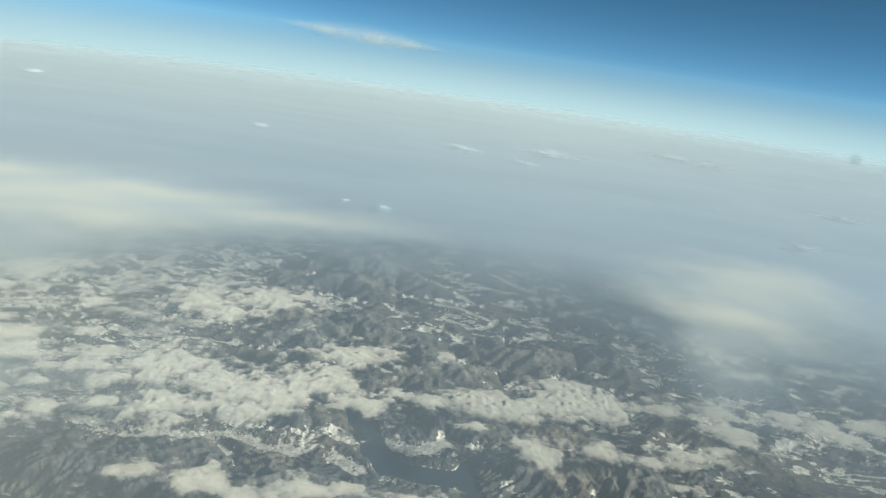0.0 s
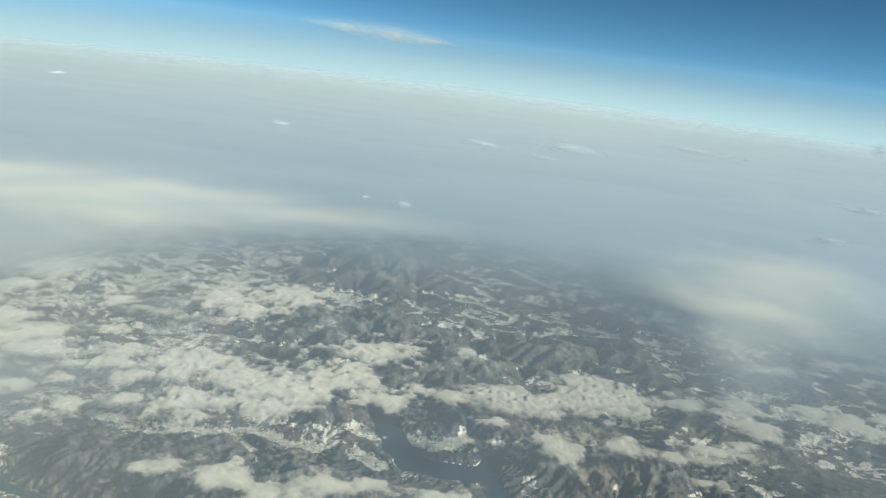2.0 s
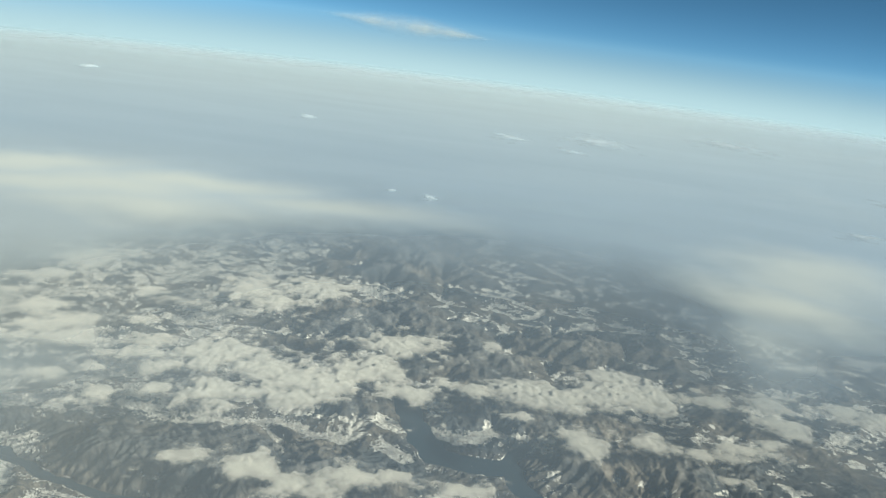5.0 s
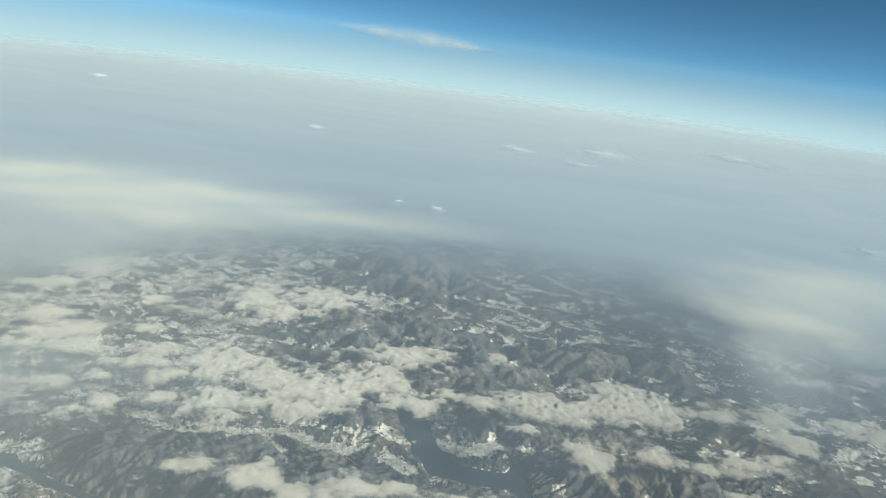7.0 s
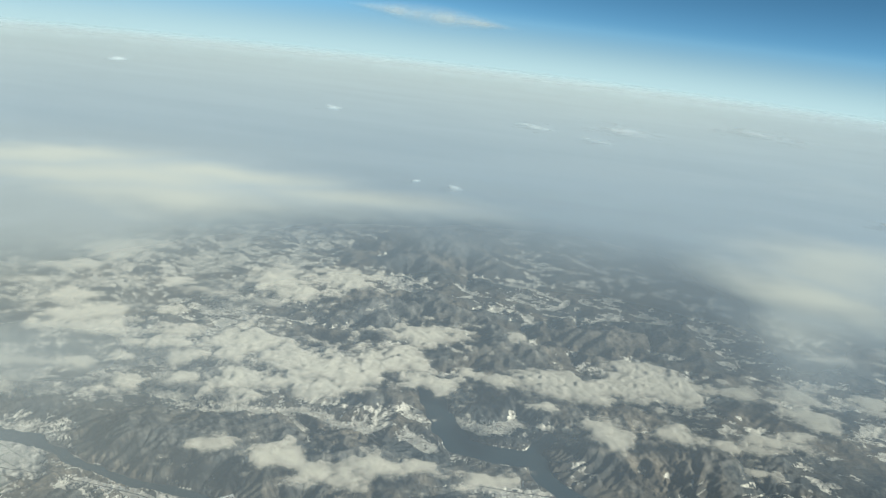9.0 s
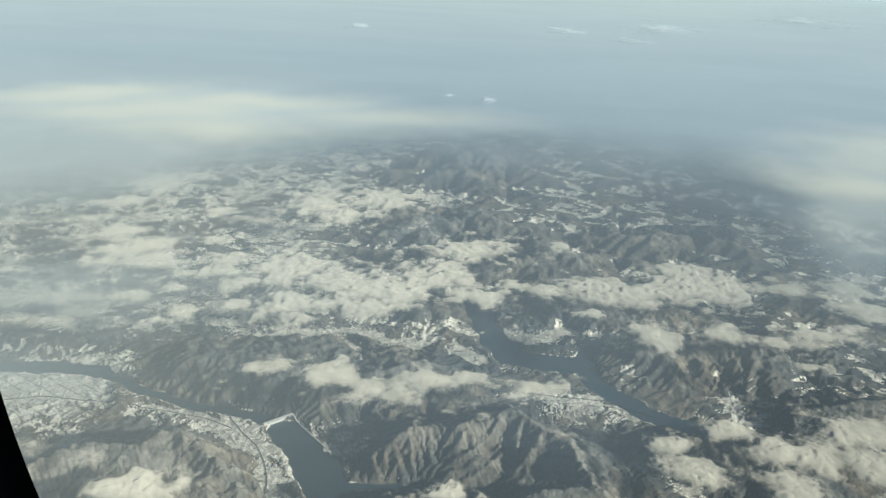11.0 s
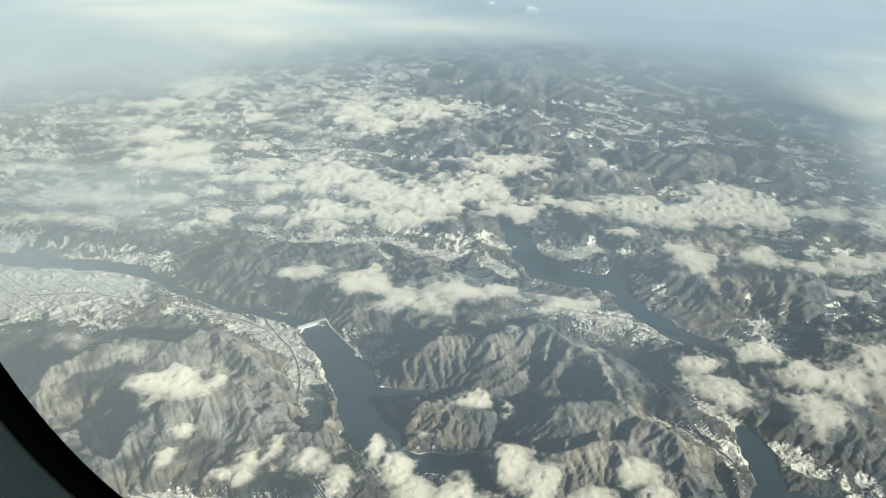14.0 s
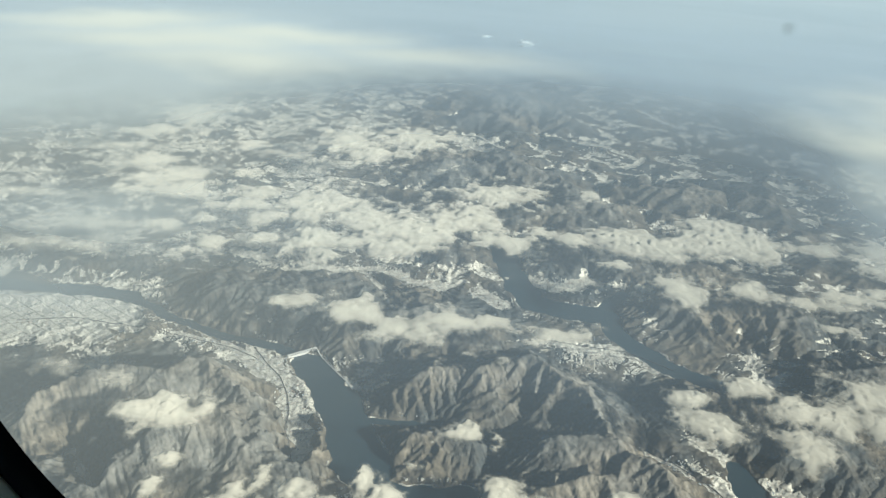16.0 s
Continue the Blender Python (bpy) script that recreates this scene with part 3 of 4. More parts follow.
def build_dam():
    """A barrage across the head of the lake: a sloping wall, gate piers with steel gates between, and a road deck."""
    dam = tagged(new("dam"), "long pale concrete dam with gate piers between two reservoirs", "dam")
    dam.matrix_world = pose(-133.2, 354.4, 0, 0, 0, 44)
    length = 15.0
    part("wall", block(bmesh.new(), -length / 2, length / 2, -0.9, 0.9, -2.0, 1.2, 0.45), M_CONCRETE, dam)
    part("deck", block(bmesh.new(), -length / 2 - 1.0, length / 2 + 1.0, -0.45, 0.45, 2.0, 2.25), M_CONCRETE, dam, "pale concrete road deck")
    for i in range(13):
        x = -length / 2 + 0.5 + i * (length - 1.0) / 12
        pier = part("pier", block(bmesh.new(), x - 0.15, x + 0.15, -0.55, 0.55, 1.0, 2.0), M_CONCRETE, dam)
        if i < 12:
            part("gate", block(bmesh.new(), x + 0.17, x + 0.98, -0.12, 0.12, 1.15, 1.85), M_STEEL, dam, "dark steel sluice gate")
    for sx in (-1, 1):
        x = sx * (length / 2 + 0.7)
        part("abutment", block(bmesh.new(), x - 0.8, x + 0.8, -1.4, 1.4, -2.0, 2.0, 0.7), M_CONCRETE, dam)
    return dam


def ribbon(name, points, width, material, label, lift=0.22):
    """A road laid over the land."""
    line = []
    for (ax, ay), (bx, by) in zip(points, points[1:]):
        n = max(2, int(math.hypot(bx - ax, by - ay) / 0.8))
        line += [(ax + (bx - ax) * i / n, ay + (by - ay) * i / n) for i in range(n)]
    line = np.array(line + [points[-1]])
    for _ in range(12):
        line[1:-1] = (line[:-2] + 2 * line[1:-1] + line[2:]) / 4
    d = np.gradient(line, axis=0)
    d = d / np.linalg.norm(d, axis=1)[:, None]
    side = np.stack([-d[:, 1], d[:, 0]], 1) * width / 2
    z = height(line[:, 0], line[:, 1])[0]
    z = np.maximum(np.maximum(z, np.maximum(np.roll(z, 1), np.roll(z, -1))), 0.3) + lift
    rows = [(side, -0.3), (side, 0.0), (-side, 0.0), (-side, -0.3)]
    x = np.stack([line[:, 0] + v[:, 0] for v, _ in rows], 1)
    y = np.stack([line[:, 1] + v[:, 1] for v, _ in rows], 1)
    return tagged(sheet(name, x, y, np.stack([z + e for _, e in rows], 1), False, (), material, False), label, "road", kind="structure")


ROADS = (
    ((-163, 217), (-151, 216), (-139, 217), (-134, 212), (-129, 214), (-120, 214), (-108, 208), (-100, 209)),
    ((-160, 352), (-148, 340), (-137, 331), (-128, 318), (-122, 305), (-119, 292), (-113, 280), (-106, 268)),
    ((-300, 340), (-270, 352), (-240, 352), (-205, 352), (-172, 349), (-155, 343)),
    ((57, 326), (72, 316), (88, 304), (95, 290)),
    ((-10, 410), (20, 409), (50, 410), (74, 399)),
)
SHORE_ROADS = (((-127, 360), (-119, 352), (-110, 344), (-101, 336), (-96, 330)),)
TOWNS = (  # place, reach, number of houses
    (-122, 318, 16, 230), (-110, 290, 12, 160), (-150, 340, 16, 170), (-190, 350, 14, 110), (-285, 350, 26, 260), (-135, 218, 16, 150), (-112, 212, 9, 70),
    (70, 314, 14, 160), (86, 282, 8, 80), (118, 308, 10, 110), (146, 290, 8, 90), (20, 408, 22, 220), (62, 404, 14, 120), (-90, 340, 7, 50), (-60, 318, 9, 50),
    (-30, 322, 8, 45), (2, 480, 20, 200), (-120, 455, 34, 320), (-88, 450, 16, 130), (-40, 446, 8, 60), (122, 414, 6, 40), (-205, 605, 24, 110), (-165, 650, 16, 90), (-96, 730, 14, 60),
    (20, 775, 26, 110), (112, 715, 20, 80),
)


def build_houses():
    """Villages: too small and too many to be told apart, each a little block with a pitched roof."""
    rng = np.random.default_rng(77)
    spots = []
    for cx, cy, reach, count in TOWNS:
        spots.append(np.stack([rng.normal(cx, reach * 0.55, int(count * 0.5)), rng.normal(cy, reach * 0.40, int(count * 0.5))], 1))
    p = np.concatenate(spots)
    z, _, lake, _, _ = height(p[:, 0], p[:, 1])
    ok = (z < 3.5) & (lake > 0.8)
    p, z = p[ok], z[ok]
    n = len(p)
    far = 1 + 0.8 * smooth(420, 720, p[:, 1])
    a, b, h = rng.uniform(0.18, 0.5, n) * far, rng.uniform(0.14, 0.30, n) * far, rng.uniform(0.12, 0.5, n) * far
    t = rng.uniform(-0.4, 0.4, n) + rng.integers(0, 2, n) * 1.57
    c, s_ = np.cos(t), np.sin(t)
    shape = np.array([(-1, -1, -1), (1, -1, -1), (1, 1, -1), (-1, 1, -1), (-1, -1, 1), (1, -1, 1), (1, 1, 1), (-1, 1, 1), (-1, 0, 1.6), (1, 0, 1.6)], float)
    u, v = shape[None, :, 0] * a[:, None], shape[None, :, 1] * b[:, None]
    x = p[:, :1] + u * c[:, None] - v * s_[:, None]
    y = p[:, 1:] + u * s_[:, None] + v * c[:, None]
    co = np.stack([x, y, z[:, None] + h[:, None] * shape[None, :, 2]], -1).reshape(-1, 3)
    faces = np.array([(0, 1, 5, 4), (1, 2, 6, 5), (2, 3, 7, 6), (3, 0, 4, 7), (4, 5, 9, 8), (8, 9, 6, 7)])
    quads = (faces[None] + 10 * np.arange(n)[:, None, None]).reshape(-1, 4)
    ob = quads_mesh("village_houses", co, quads, (), M_ROOF, False)
    return tagged(ob, "villages of tiny pale houses with snowy roofs in valleys", "houses", kind="stuff")


build_dam()
for line in ROADS:
    ribbon("road", line, 0.36, M_ASPHALT, "narrow dark road winding through snowed fields")
for line in SHORE_ROADS:
    ribbon("road", line, 0.6, M_CONCRETE, "pale shore road along the reservoir")
build_houses()

# ---- clouds ----
BANK_A = ((-161, 465, 28, 31), (-127, 451, 27, 21), (-101, 446, 25, 21), (-63, 476, 27, 25), (-50, 520, 33, 23), (-84, 443, 22, 19), (-142, 412, 24, 17), (-104, 418, 26, 12), (-204, 467, 16, 13))
BANK_B = ((35, 476, 28, 21), (59, 470, 31, 20), (103, 492, 38, 27), (100, 519, 28, 14), (126, 495, 13, 21))
BANK_C = ((76, 297, 14, 12), (67, 313, 10, 7))
BANK_D = ((98, 330, 14, 9), (115, 318, 14, 12), (132, 316, 16, 15), (115, 292, 13, 12), (155, 341, 20, 16), (154, 315, 17, 17))
BANK_E = ((-61, 225, 4, 8), (-50, 215, 7, 11), (-41, 205, 10, 11), (-26, 204, 13, 10), (-16, 193, 15, 8))
BANK_F = ((-9, 228, 7, 11), (4, 221, 8, 11), (22, 217, 13, 9), (40, 211, 12, 8), (40, 238, 11, 9), (47, 226, 8, 8))
BANK_G = ((-177, 589, 25, 33), (-132, 612, 31, 30), (-152, 573, 20, 20), (-165, 562, 9, 15))
BANK_H = ((-132, 343, 13, 10), (-101, 341, 17, 14), (-76, 335, 16, 11), (-63, 330, 11, 8), (-48, 345, 14, 11), (4, 349, 19, 6), (-28, 352, 12, 7))
BANK_K = ((204, 512, 20, 18), (205, 480, 19, 18), (254, 516, 17, 15), (276, 510, 20, 19), (288, 497, 15, 12), (318, 522, 20, 15))
BANK_I = ((-207, 464, 16, 13), (-184, 435, 10, 9), (-203, 449, 14, 10), (-222, 440, 10, 7))
BANK_J = ((-289, 466, 10, 11), (-252, 455, 23, 15), (-295, 448, 7, 7), (-284, 447, 10, 8), (-270, 475, 21, 18), (-300, 500, 18, 15))
PUFFS = ((-190, 427, 7, 12), (-212, 444, 7, 11), (-177, 407, 11, 9), (-221, 420, 7, 8), (-202, 388, 6, 9), (-212, 378, 6, 5),
         (-201, 391, 9, 8), (-33, 448, 18, 11), (-15, 468, 7, 7), (7, 468, 15, 9), (164, 505, 18, 12), (168, 439, 19, 8), (17, 543, 8, 8),
         (71, 418, 15, 16), (113, 428, 15, 14), (137, 426, 12, 8), (-152, 242, 15, 12), (-320, 609, 31, 25), (-329, 558, 24, 16), (-248, 555, 12, 9), (-26, 262, 10, 6),
         (-240, 405, 12, 6), (-225, 500, 11, 8), (35, 440, 9, 5), (160, 440, 13, 6), (150, 400, 10, 6), (185, 450, 12, 7))
WISPS = ((-105, 202, 5, 8), (-98, 216, 4, 7), (-81, 214, 8, 8), (-136, 201, 4, 6), (-136, 216, 5, 6), (-111, 198, 4, 4), (-71, 207, 6, 9))
THIN = ((-211, 259, 9, 7), (-184, 257, 9, 7), (-286, 361, 42, 10), (-265, 395, 50, 8), (-350, 420, 40, 9), (-330, 520, 34, 11), (-215, 545, 22, 9), (316, 696, 31, 9), (255, 592, 40, 10), (317, 623, 36, 11), (361, 628, 26, 9), (417, 791, 53, 24), (157, 427, 22, 6), (319, 1055, 24, 35), (270, 1000, 27, 18), (528, 1082, 60, 50))
CIRRUS = ((-1157, 4550, 258), (-614, 4550, 240), (-51, 4550, 216))  # line of the high streak
FAR_PUFFS = ((-80, 1034, 9, 15), (-135, 1048, 6, 9), (25, 1793, 36, 60), (-414, 1698, 17, 36), (150, 1704, 28, 34), (232, 1938, 70, 95), (640, 2245, 95, 115), (-1139, 2142, 24, 62), (760, 1520, 50, 40), (545, 1179, 40, 26))


def cloud(lobes, deep, seed, base=28.5, turn=10.0, thin=1.0, label="", group="", ragged=1.9, size=0.0, material=M_CLOUD):
    """Billows over a flat base; it is as see-through at the fringes as it is shallow."""
    if base < 30:
        lobes = [tuple(1.062 * v for v in p) for p in lobes]
    reach = max(math.hypot(p[0], p[1]) for p in lobes)
    step = max(0.55, reach * 0.0019)
    x0, x1 = min(p[0] - 1.7 * p[2] for p in lobes), max(p[0] + 1.7 * p[2] for p in lobes)
    y0, y1 = min(p[1] - 1.9 * p[3] for p in lobes), max(p[1] + 1.9 * p[3] for p in lobes)
    step = max(step, math.sqrt((x1 - x0) * (y1 - y0) / 70000))
    x, y = np.meshgrid(np.arange(x0, x1, step), np.arange(y0, y1, step))
    body = np.zeros_like(x)
    c, s = math.cos(radians(turn)), math.sin(radians(turn))
    for lx, ly, a, b in lobes:
        u, v = ((x - lx) * c + (y - ly) * s) / a, (-(x - lx) * s + (y - ly) * c) / b
        body = np.maximum(body, np.exp(-(u * u + v * v) * 0.85))
    size = size or 0.55 * sum(min(p[2], p[3]) for p in lobes) / len(lobes) + 3.0
    rag = fbm(x, y, size * 1.1, 6, seed, 0.58)
    puff = np.sqrt(np.abs(2 * fbm(x, y, size * 0.7, 4, seed + 50, 0.5) - 1) + 0.02)
    d = 1.2 * body + ragged * (rag - 0.5) * (1.15 - 0.36 * body) - 0.50
    calm = 1.2 * body + 0.7 * ragged * (fbm(x, y, size * 1.1, 3, seed, 0.58) - 0.5) * (1.15 - 0.36 * body) - 0.50
    thick = 0.38 * deep * (np.sqrt(np.clip(calm, 0, 1.2) + 0.01) - 0.1) * (0.65 + 0.65 * puff)
    fringe = d + 0.28
    cover = 0.97 * (1 - np.exp(-thin * 3.0 * np.clip(fringe, 0, 2) ** 1.5)) * smooth(0.03, 0.32, fringe)
    cover = np.maximum(cover, 0.82 * min(1.0, thin) * smooth(0.62, 0.90, body) * smooth(-0.35, 0.02, d))
    margin = np.minimum(np.minimum(x - x0, x.max() - x), np.minimum(y - y0, y.max() - y))
    cover = cover * smooth(0.0, 0.5 * min(min(p[2], p[3]) for p in lobes), margin)
    keep = cover > 0.012
    live = keep[:-1, :-1] | keep[1:, :-1] | keep[1:, 1:] | keep[:-1, 1:]
    rows, cols = x.shape
    i = np.arange(rows * cols).reshape(rows, cols)
    q = np.stack([i[:-1, :-1], i[:-1, 1:], i[1:, 1:], i[1:, :-1]], -1)[live]
    hull = (d > 0.12).ravel()
    top = np.stack([x, y, base + thick], -1).reshape(-1, 3)
    low = np.stack([x, y, base - 0.12 * thick - 0.02], -1).reshape(-1, 3)
    used, flat = np.unique(q, return_inverse=True)
    q = flat.reshape(-1, 4)
    co = np.concatenate([top[used], low[used]])
    under = q[hull[used][q].all(1)]
    quads = np.concatenate([q, under[:, ::-1] + len(used)])
    cv = cover.ravel()[used]
    ob = quads_mesh("cloud", co, quads, (("cover", np.concatenate([cv, cv * 0.12])),), material)
    return tagged(ob, label, "cloud", group)


for n, (bank, deep) in enumerate(((BANK_A, 9), (BANK_B, 10), (BANK_C, 6), (BANK_D, 6), (BANK_E, 5), (BANK_F, 5), (BANK_G, 8), (BANK_I, 6), (BANK_J, 6), (BANK_K, 6))):
    cloud(bank, deep, 200 + 13 * n, label="long bank of white cumulus cloud over the mountains", group="cloud banks", ragged=(1.9, 1.4, 1.5, 1.5, 1.5, 1.5, 2.1)[n] if n < 7 else 1.7, size=8.5)
cloud(BANK_H, 4, 411, thin=0.8, label="row of thin torn white cloud puffs over hills", group="cloud banks")
for n, p in enumerate(PUFFS):
    cloud((p,), 4 + 0.12 * min(p[2], p[3]), 500 + 7 * n, label="small ragged white cumulus cloud over snowy valleys", group="small clouds")
for n, p in enumerate(THIN):
    cloud((p,), 2.5, 700 + 7 * n, thin=0.35, label="thin torn veil of white cloud", group="small clouds")
for n, p in enumerate(WISPS):
    cloud((p,), 4.0, 900 + 7 * n, thin=0.6, label="ragged wisp of white cloud drifting over a mountainside", group="small clouds")
for n, p in enumerate(FAR_PUFFS):
    cloud((p,), 3, 800 + 7 * n, base=41.3, turn=20.0, thin=0.24, material=M_FAR_CLOUD, label="tiny white cloud top above the distant haze", group="distant clouds")


def build_streak():
    """A long, thin streak of high cloud near the horizon, as deep as it is wide, that fades out to its edges."""
    (ax, ay, az), (bx, by, bz), (cx, cy, cz) = CIRRUS
    u, v = np.meshgrid(np.linspace(0, 1, 160), np.linspace(-1, 1, 40))
    x, y, z = [(1 - u) ** 2 * a + 2 * u * (1 - u) * (2 * b - 0.5 * (a + c)) + u * u * c for a, b, c in ((ax, bx, cx), (ay, by, cy), (az, bz, cz))]
    wide = 62 * smooth(0.0, 0.5, u) * smooth(1.0, 0.55, u) + 12
    cover = 0.5 * np.exp(-3.0 * v * v) * smooth(0.0, 0.35, u) * smooth(1.0, 0.75, u) * (0.55 + 0.6 * fbm(u * 12, v * 1.2, 1.0, 4, 977))
    belly = 20 * (1 - v * v)
    ob = sheet("cloud", x, y - belly, z + v * wide, False, (("cover", cover * smooth(1.0, 0.8, np.abs(v))),), M_CLOUD)
    return tagged(ob, "long thin pinkish streak of high cloud above the horizon", "cloud")


build_streak()

# ---- haze ----
VEILS = (  # place, reach along and across, turn, density
    (-520, 820, 150, 62, 30, 0.85), (-340, 838, 150, 55, 20, 0.85), (-165, 830, 150, 50, 10, 0.5), (-60, 815, 90, 35, 6, 0.25), (-420, 775, 190, 80, 24, 0.72), (-180, 800, 150, 50, 16, 0.35), (-330, 715, 180, 105, 24, 0.78), (-370, 560, 90, 90, 24, 0.36), (-250, 364, 90, 45, 14, 0.36), (-225, 425, 130, 85, 15, 0.14), (-262, 284, 80, 24, 4, 0.34),
    (258, 690, 85, 100, -10, 0.68), (345, 800, 105, 110, 0, 0.5), (225, 575, 55, 65, 0, 0.42), (200, 500, 50, 55, 0, 0.22), (537, 1250, 161, 250, 10, 0.12),
)


def haze_grid(first):
    az = np.radians(np.concatenate([np.linspace(-45, 45, 260), np.linspace(45, 315, 80)[1:-1]]))
    A, R = np.meshgrid(az, np.concatenate([np.geomspace(first, 2000, 150), np.linspace(2000, 4960, 190)[1:]]))
    x, y = np.sin(A) * R, np.cos(A) * R
    side = np.where(A > math.pi, A - 2 * math.pi, A)
    q = R * (1 + 0.22 * smooth(radians(-6), radians(-33), side) + 0.06 * smooth(radians(16), radians(34), side)) * (1 + 0.22 * (fbm(x, y, 300, 4, 901) - 0.5))
    return x, y, R, q, side


def build_low_haze():
    """A flat sheet painted as the blue haze that fills the valleys up to the highest crests, with the clouds in it."""
    x, y, R, q, side = haze_grid(180)
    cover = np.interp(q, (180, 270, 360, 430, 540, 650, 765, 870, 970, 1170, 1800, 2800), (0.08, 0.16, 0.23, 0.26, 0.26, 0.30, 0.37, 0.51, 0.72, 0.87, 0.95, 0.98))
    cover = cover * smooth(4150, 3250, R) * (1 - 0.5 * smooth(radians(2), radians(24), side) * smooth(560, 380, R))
    # colour carries the light: creamier at the left, whiter far out, dimmer at the right
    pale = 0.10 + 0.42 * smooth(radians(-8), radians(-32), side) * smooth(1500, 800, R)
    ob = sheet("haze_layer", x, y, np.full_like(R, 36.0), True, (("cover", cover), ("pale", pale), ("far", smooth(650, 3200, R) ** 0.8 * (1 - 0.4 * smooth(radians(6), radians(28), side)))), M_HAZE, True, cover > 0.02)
    return tagged(ob, "pale blue layer of haze thickening towards the horizon", "haze", kind="structure")


def build_high_veil():
    """A flat sheet painted as pale veils over the clouds, closing to a deck in the distance."""
    x, y, R, q, side = haze_grid(300)
    cover = np.interp(q, (680, 800, 950, 1150, 1600, 2400), (0.02, 0.14, 0.45, 0.60, 0.66, 0.72))
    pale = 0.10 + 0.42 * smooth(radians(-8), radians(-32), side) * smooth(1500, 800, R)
    bx, by = fbm(x, y, 140, 5, 921, 0.55) - 0.5, fbm(x, y, 140, 5, 933, 0.55) - 0.5
    for vx, vy, a, b, turn, dense in VEILS:
        c, s = math.cos(radians(turn)), math.sin(radians(turn))
        vx, vy, a, b = 1.11 * vx, 1.11 * vy, 1.11 * a, 1.11 * b
        dx, dy = x - vx + 1.3 * b * bx, y - vy + 1.3 * b * by
        u, v = (dx * c + dy * s) / a, (-dx * s + dy * c) / b
        cover = 1 - (1 - cover) * (1 - dense * np.exp(-(u * u + v * v)))
        pale = np.maximum(pale, min(0.95, 1.5 * dense) * np.exp(-(u * u + v * v)))
    cover = cover * smooth(4100, 2300, R)
    # "far" paints the horizon's brightness in, and less of it at the right
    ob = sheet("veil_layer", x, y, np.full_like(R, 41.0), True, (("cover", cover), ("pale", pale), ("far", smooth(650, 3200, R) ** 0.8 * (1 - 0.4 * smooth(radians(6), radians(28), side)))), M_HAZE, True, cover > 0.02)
    return tagged(ob, "torn whitish veil of high haze over the clouds", "haze", kind="structure")


build_low_haze()
build_high_veil()


# ---- the cabin window ----
WIN = Vector((0.045, 0.14, H - 0.03))


def loop(grow, y, count=120, a=0.125, b=0.175, n=2.6):
    """The rounded outline of the window, grown outwards, at the depth y."""
    out = []
    for i in range(count):
        t = 2 * math.pi * i / count
        c, s = math.cos(t), math.sin(t)
        out.append(((a + grow) * math.copysign(abs(c) ** (2 / n), c), y, (b + grow) * math.copysign(abs(s) ** (2 / n), s)))
    return out


def ring_part(name, loops, material, parent, label=""):
    co = np.array([p for lp in loops for p in lp], np.float32)
    count = len(loops[0])
    quads = [(j * count + i, j * count + (i + 1) % count, (j + 1) * count + (i + 1) % count, (j + 1) * count + i) for j in range(len(loops) - 1) for i in range(count)]
    ob = quads_mesh(name, co, np.array(quads), (), material)
    ob.parent = parent
    return tagged(ob, label)


def rim(w, h, y, count=120):
    out = []
    for i in range(count):
        t = 2 * math.pi * i / count
        c, s = math.cos(t), math.sin(t)
        k = 1 / max(abs(c), abs(s))
        out.append((w * c * k, y, h * s * k))
    return out


def slab(name, x0, x1, y0, y1, z0, z1, material):
    bm = bmesh.new()
    bmesh.ops.create_cube(bm, size=1)
    for v in bm.verts:
        v.co = Vector(((x0 + x1) / 2 + v.co.x * (x1 - x0), (y0 + y1) / 2 + v.co.y * (y1 - y0), (z0 + z1) / 2 + v.co.z * (z1 - z0)))
    me = bpy.data.meshes.new(name)
    bm.to_mesh(me)
    bm.free()
    me.materials.append(material)
    return new(name, me)


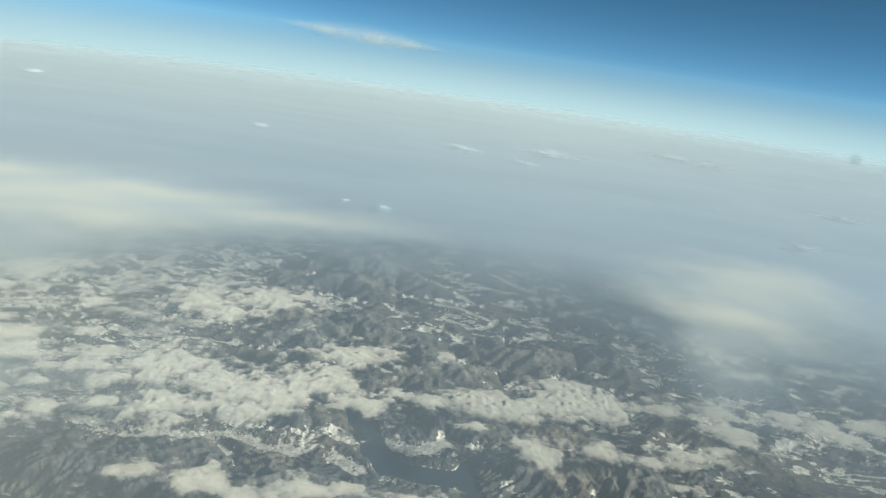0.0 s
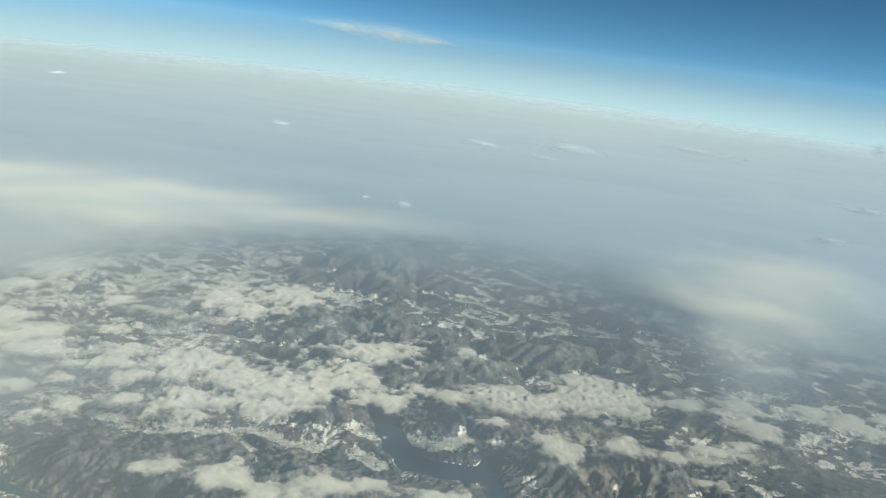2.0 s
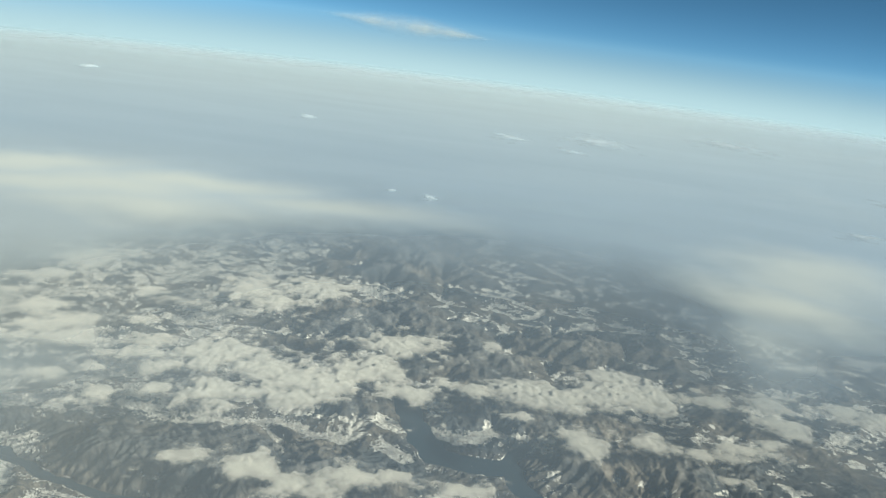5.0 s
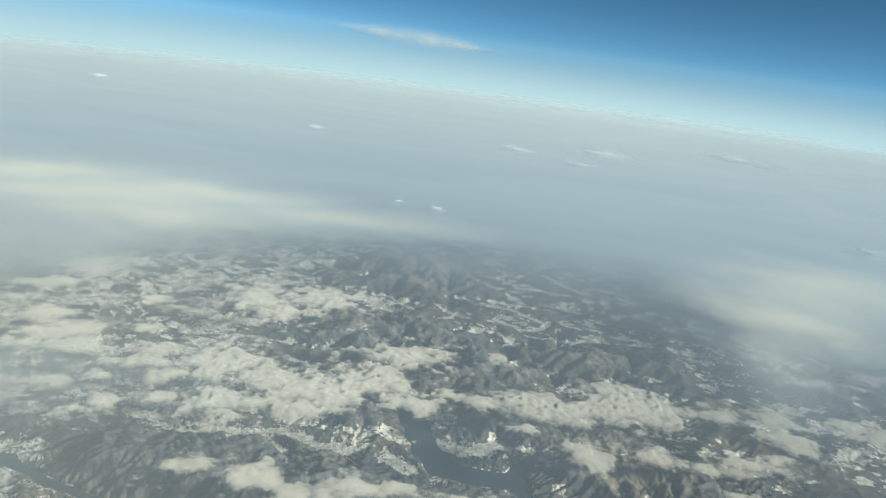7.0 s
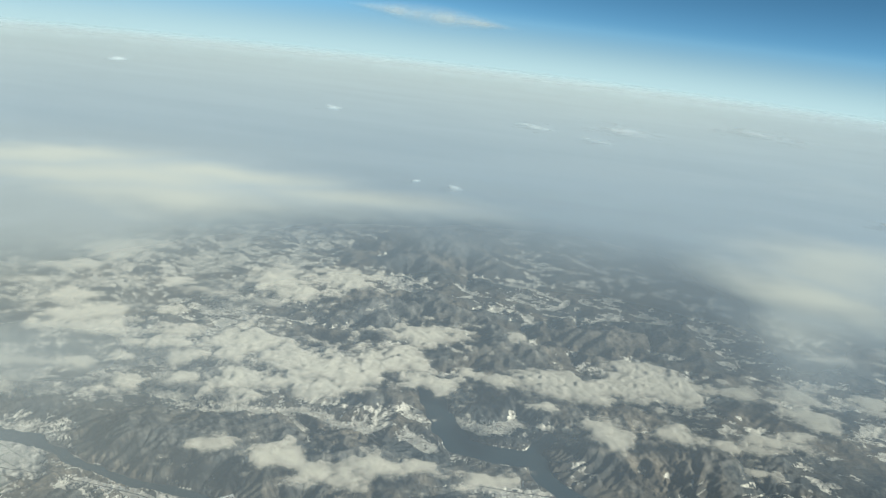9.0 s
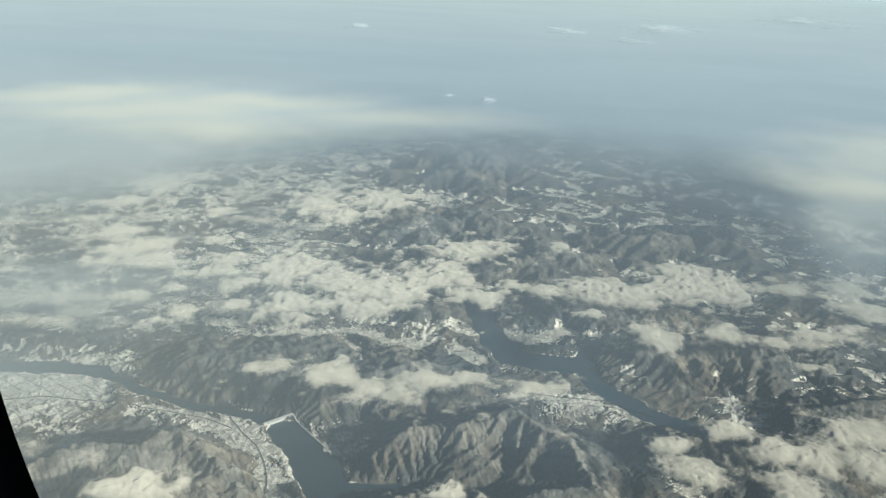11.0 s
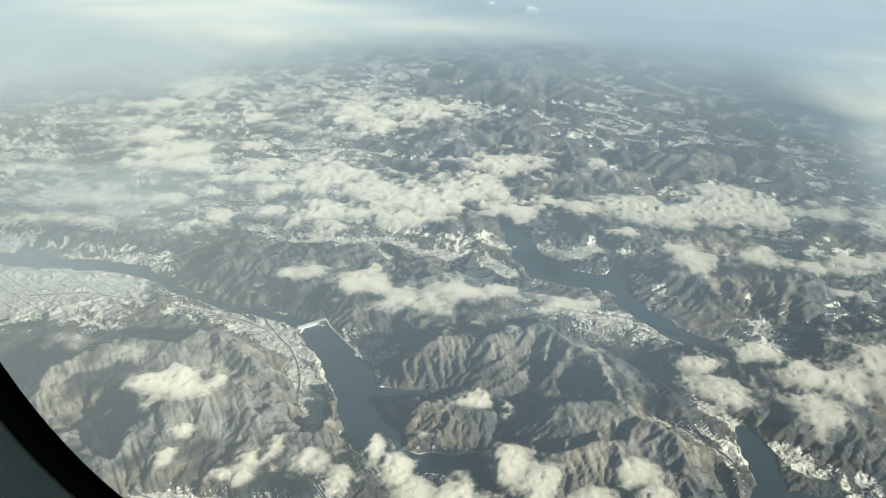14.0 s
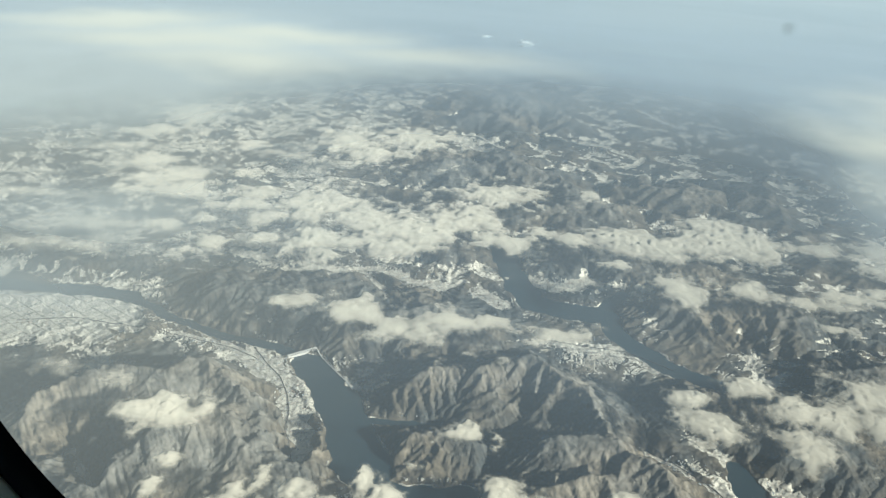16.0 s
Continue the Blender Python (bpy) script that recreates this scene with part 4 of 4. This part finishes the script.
window = tagged(new("window_1"), "rounded aircraft cabin window with black rubber seal and grey trim", "window", kind="structure")
window.location = WIN
ring_part("seal", [loop(0.012, 0.006), loop(0.0, 0.0), loop(0.0115, -0.0005), loop(0.0165, 0.0065), loop(0.012, 0.006)], M_SEAL, window, "matt black rubber seal")
ring_part("reveal", [loop(0.0165, 0.006), loop(0.0115, -0.0008), loop(0.0121, -0.0015), loop(0.018, -0.005), loop(0.025, -0.011), loop(0.030, -0.020)], M_TRIM, window, "sloping grey plastic window reveal")
pane = ring_part("pane", [loop(0.003, 0.004), [(0.0, 0.004, 0.0)] * 120], M_PANE, window, "clear plastic pane")
pane.visible_shadow = False
u, v = np.meshgrid(np.linspace(0, 1, 9), np.linspace(0, 2 * math.pi, 33)[:-1])
spot = sheet("smudge", (0.106 - WIN.x + 0.0017 * u * np.cos(v)).T, np.full(u.T.shape, 0.0032), (-0.002 + 0.0016 * u * np.sin(v)).T, True, (("cover", 0.24 * smooth(1.0, 0.1, u).T),), M_SMUDGE)
spot.parent = window
tagged(spot, "small grey smudge on the pane")
wall = ring_part("wall_window", [loop(0.030, -0.020), loop(0.046, -0.027), rim(0.45, 0.5, -0.027), rim(1.6, 1.0, -0.027), rim(1.6, 1.0, 0.03), rim(0.45, 0.5, 0.03), loop(0.06, 0.03), loop(0.030, -0.020)], M_WALL, None)
wall.location = WIN
tagged(wall, "dim grey plastic cabin side wall", "wall", kind="structure")
cx, cy, cz = WIN
# added shell out of view; the gap in its aisle wall lets sky light in
for nm, box, lab in (("wall_left", (cx - 1.64, cx - 1.6, -2.2, cy + 0.03, cz - 1.04, cz + 1.04), "wall"), ("wall_right", (cx + 1.6, cx + 1.64, -2.2, cy + 0.03, cz - 1.04, cz + 1.04), "wall"),
                     ("wall_aisle_low", (cx - 1.64, cx + 1.64, -2.24, -2.2, cz - 1.04, cz - 0.35), "wall"), ("wall_aisle_high", (cx - 1.64, cx + 1.64, -2.24, -2.2, cz + 0.45, cz + 1.04), "wall"),
                     ("wall_aisle_end", (cx - 1.64, cx - 1.3, -2.24, -2.2, cz - 0.35, cz + 0.45), "wall"), ("wall_aisle_rest", (cx + 1.0, cx + 1.64, -2.24, -2.2, cz - 0.35, cz + 0.45), "wall"),
                     ("floor", (cx - 1.6, cx + 1.6, -2.2, cy + 0.03, cz - 1.04, cz - 1.0), "floor"), ("ceiling", (cx - 1.6, cx + 1.6, -2.2, cy + 0.03, cz + 1.0, cz + 1.04), "ceiling")):
    tagged(slab(nm, *box, M_WALL), "plain grey lining of the unseen rest of the cabin", lab, kind="structure")
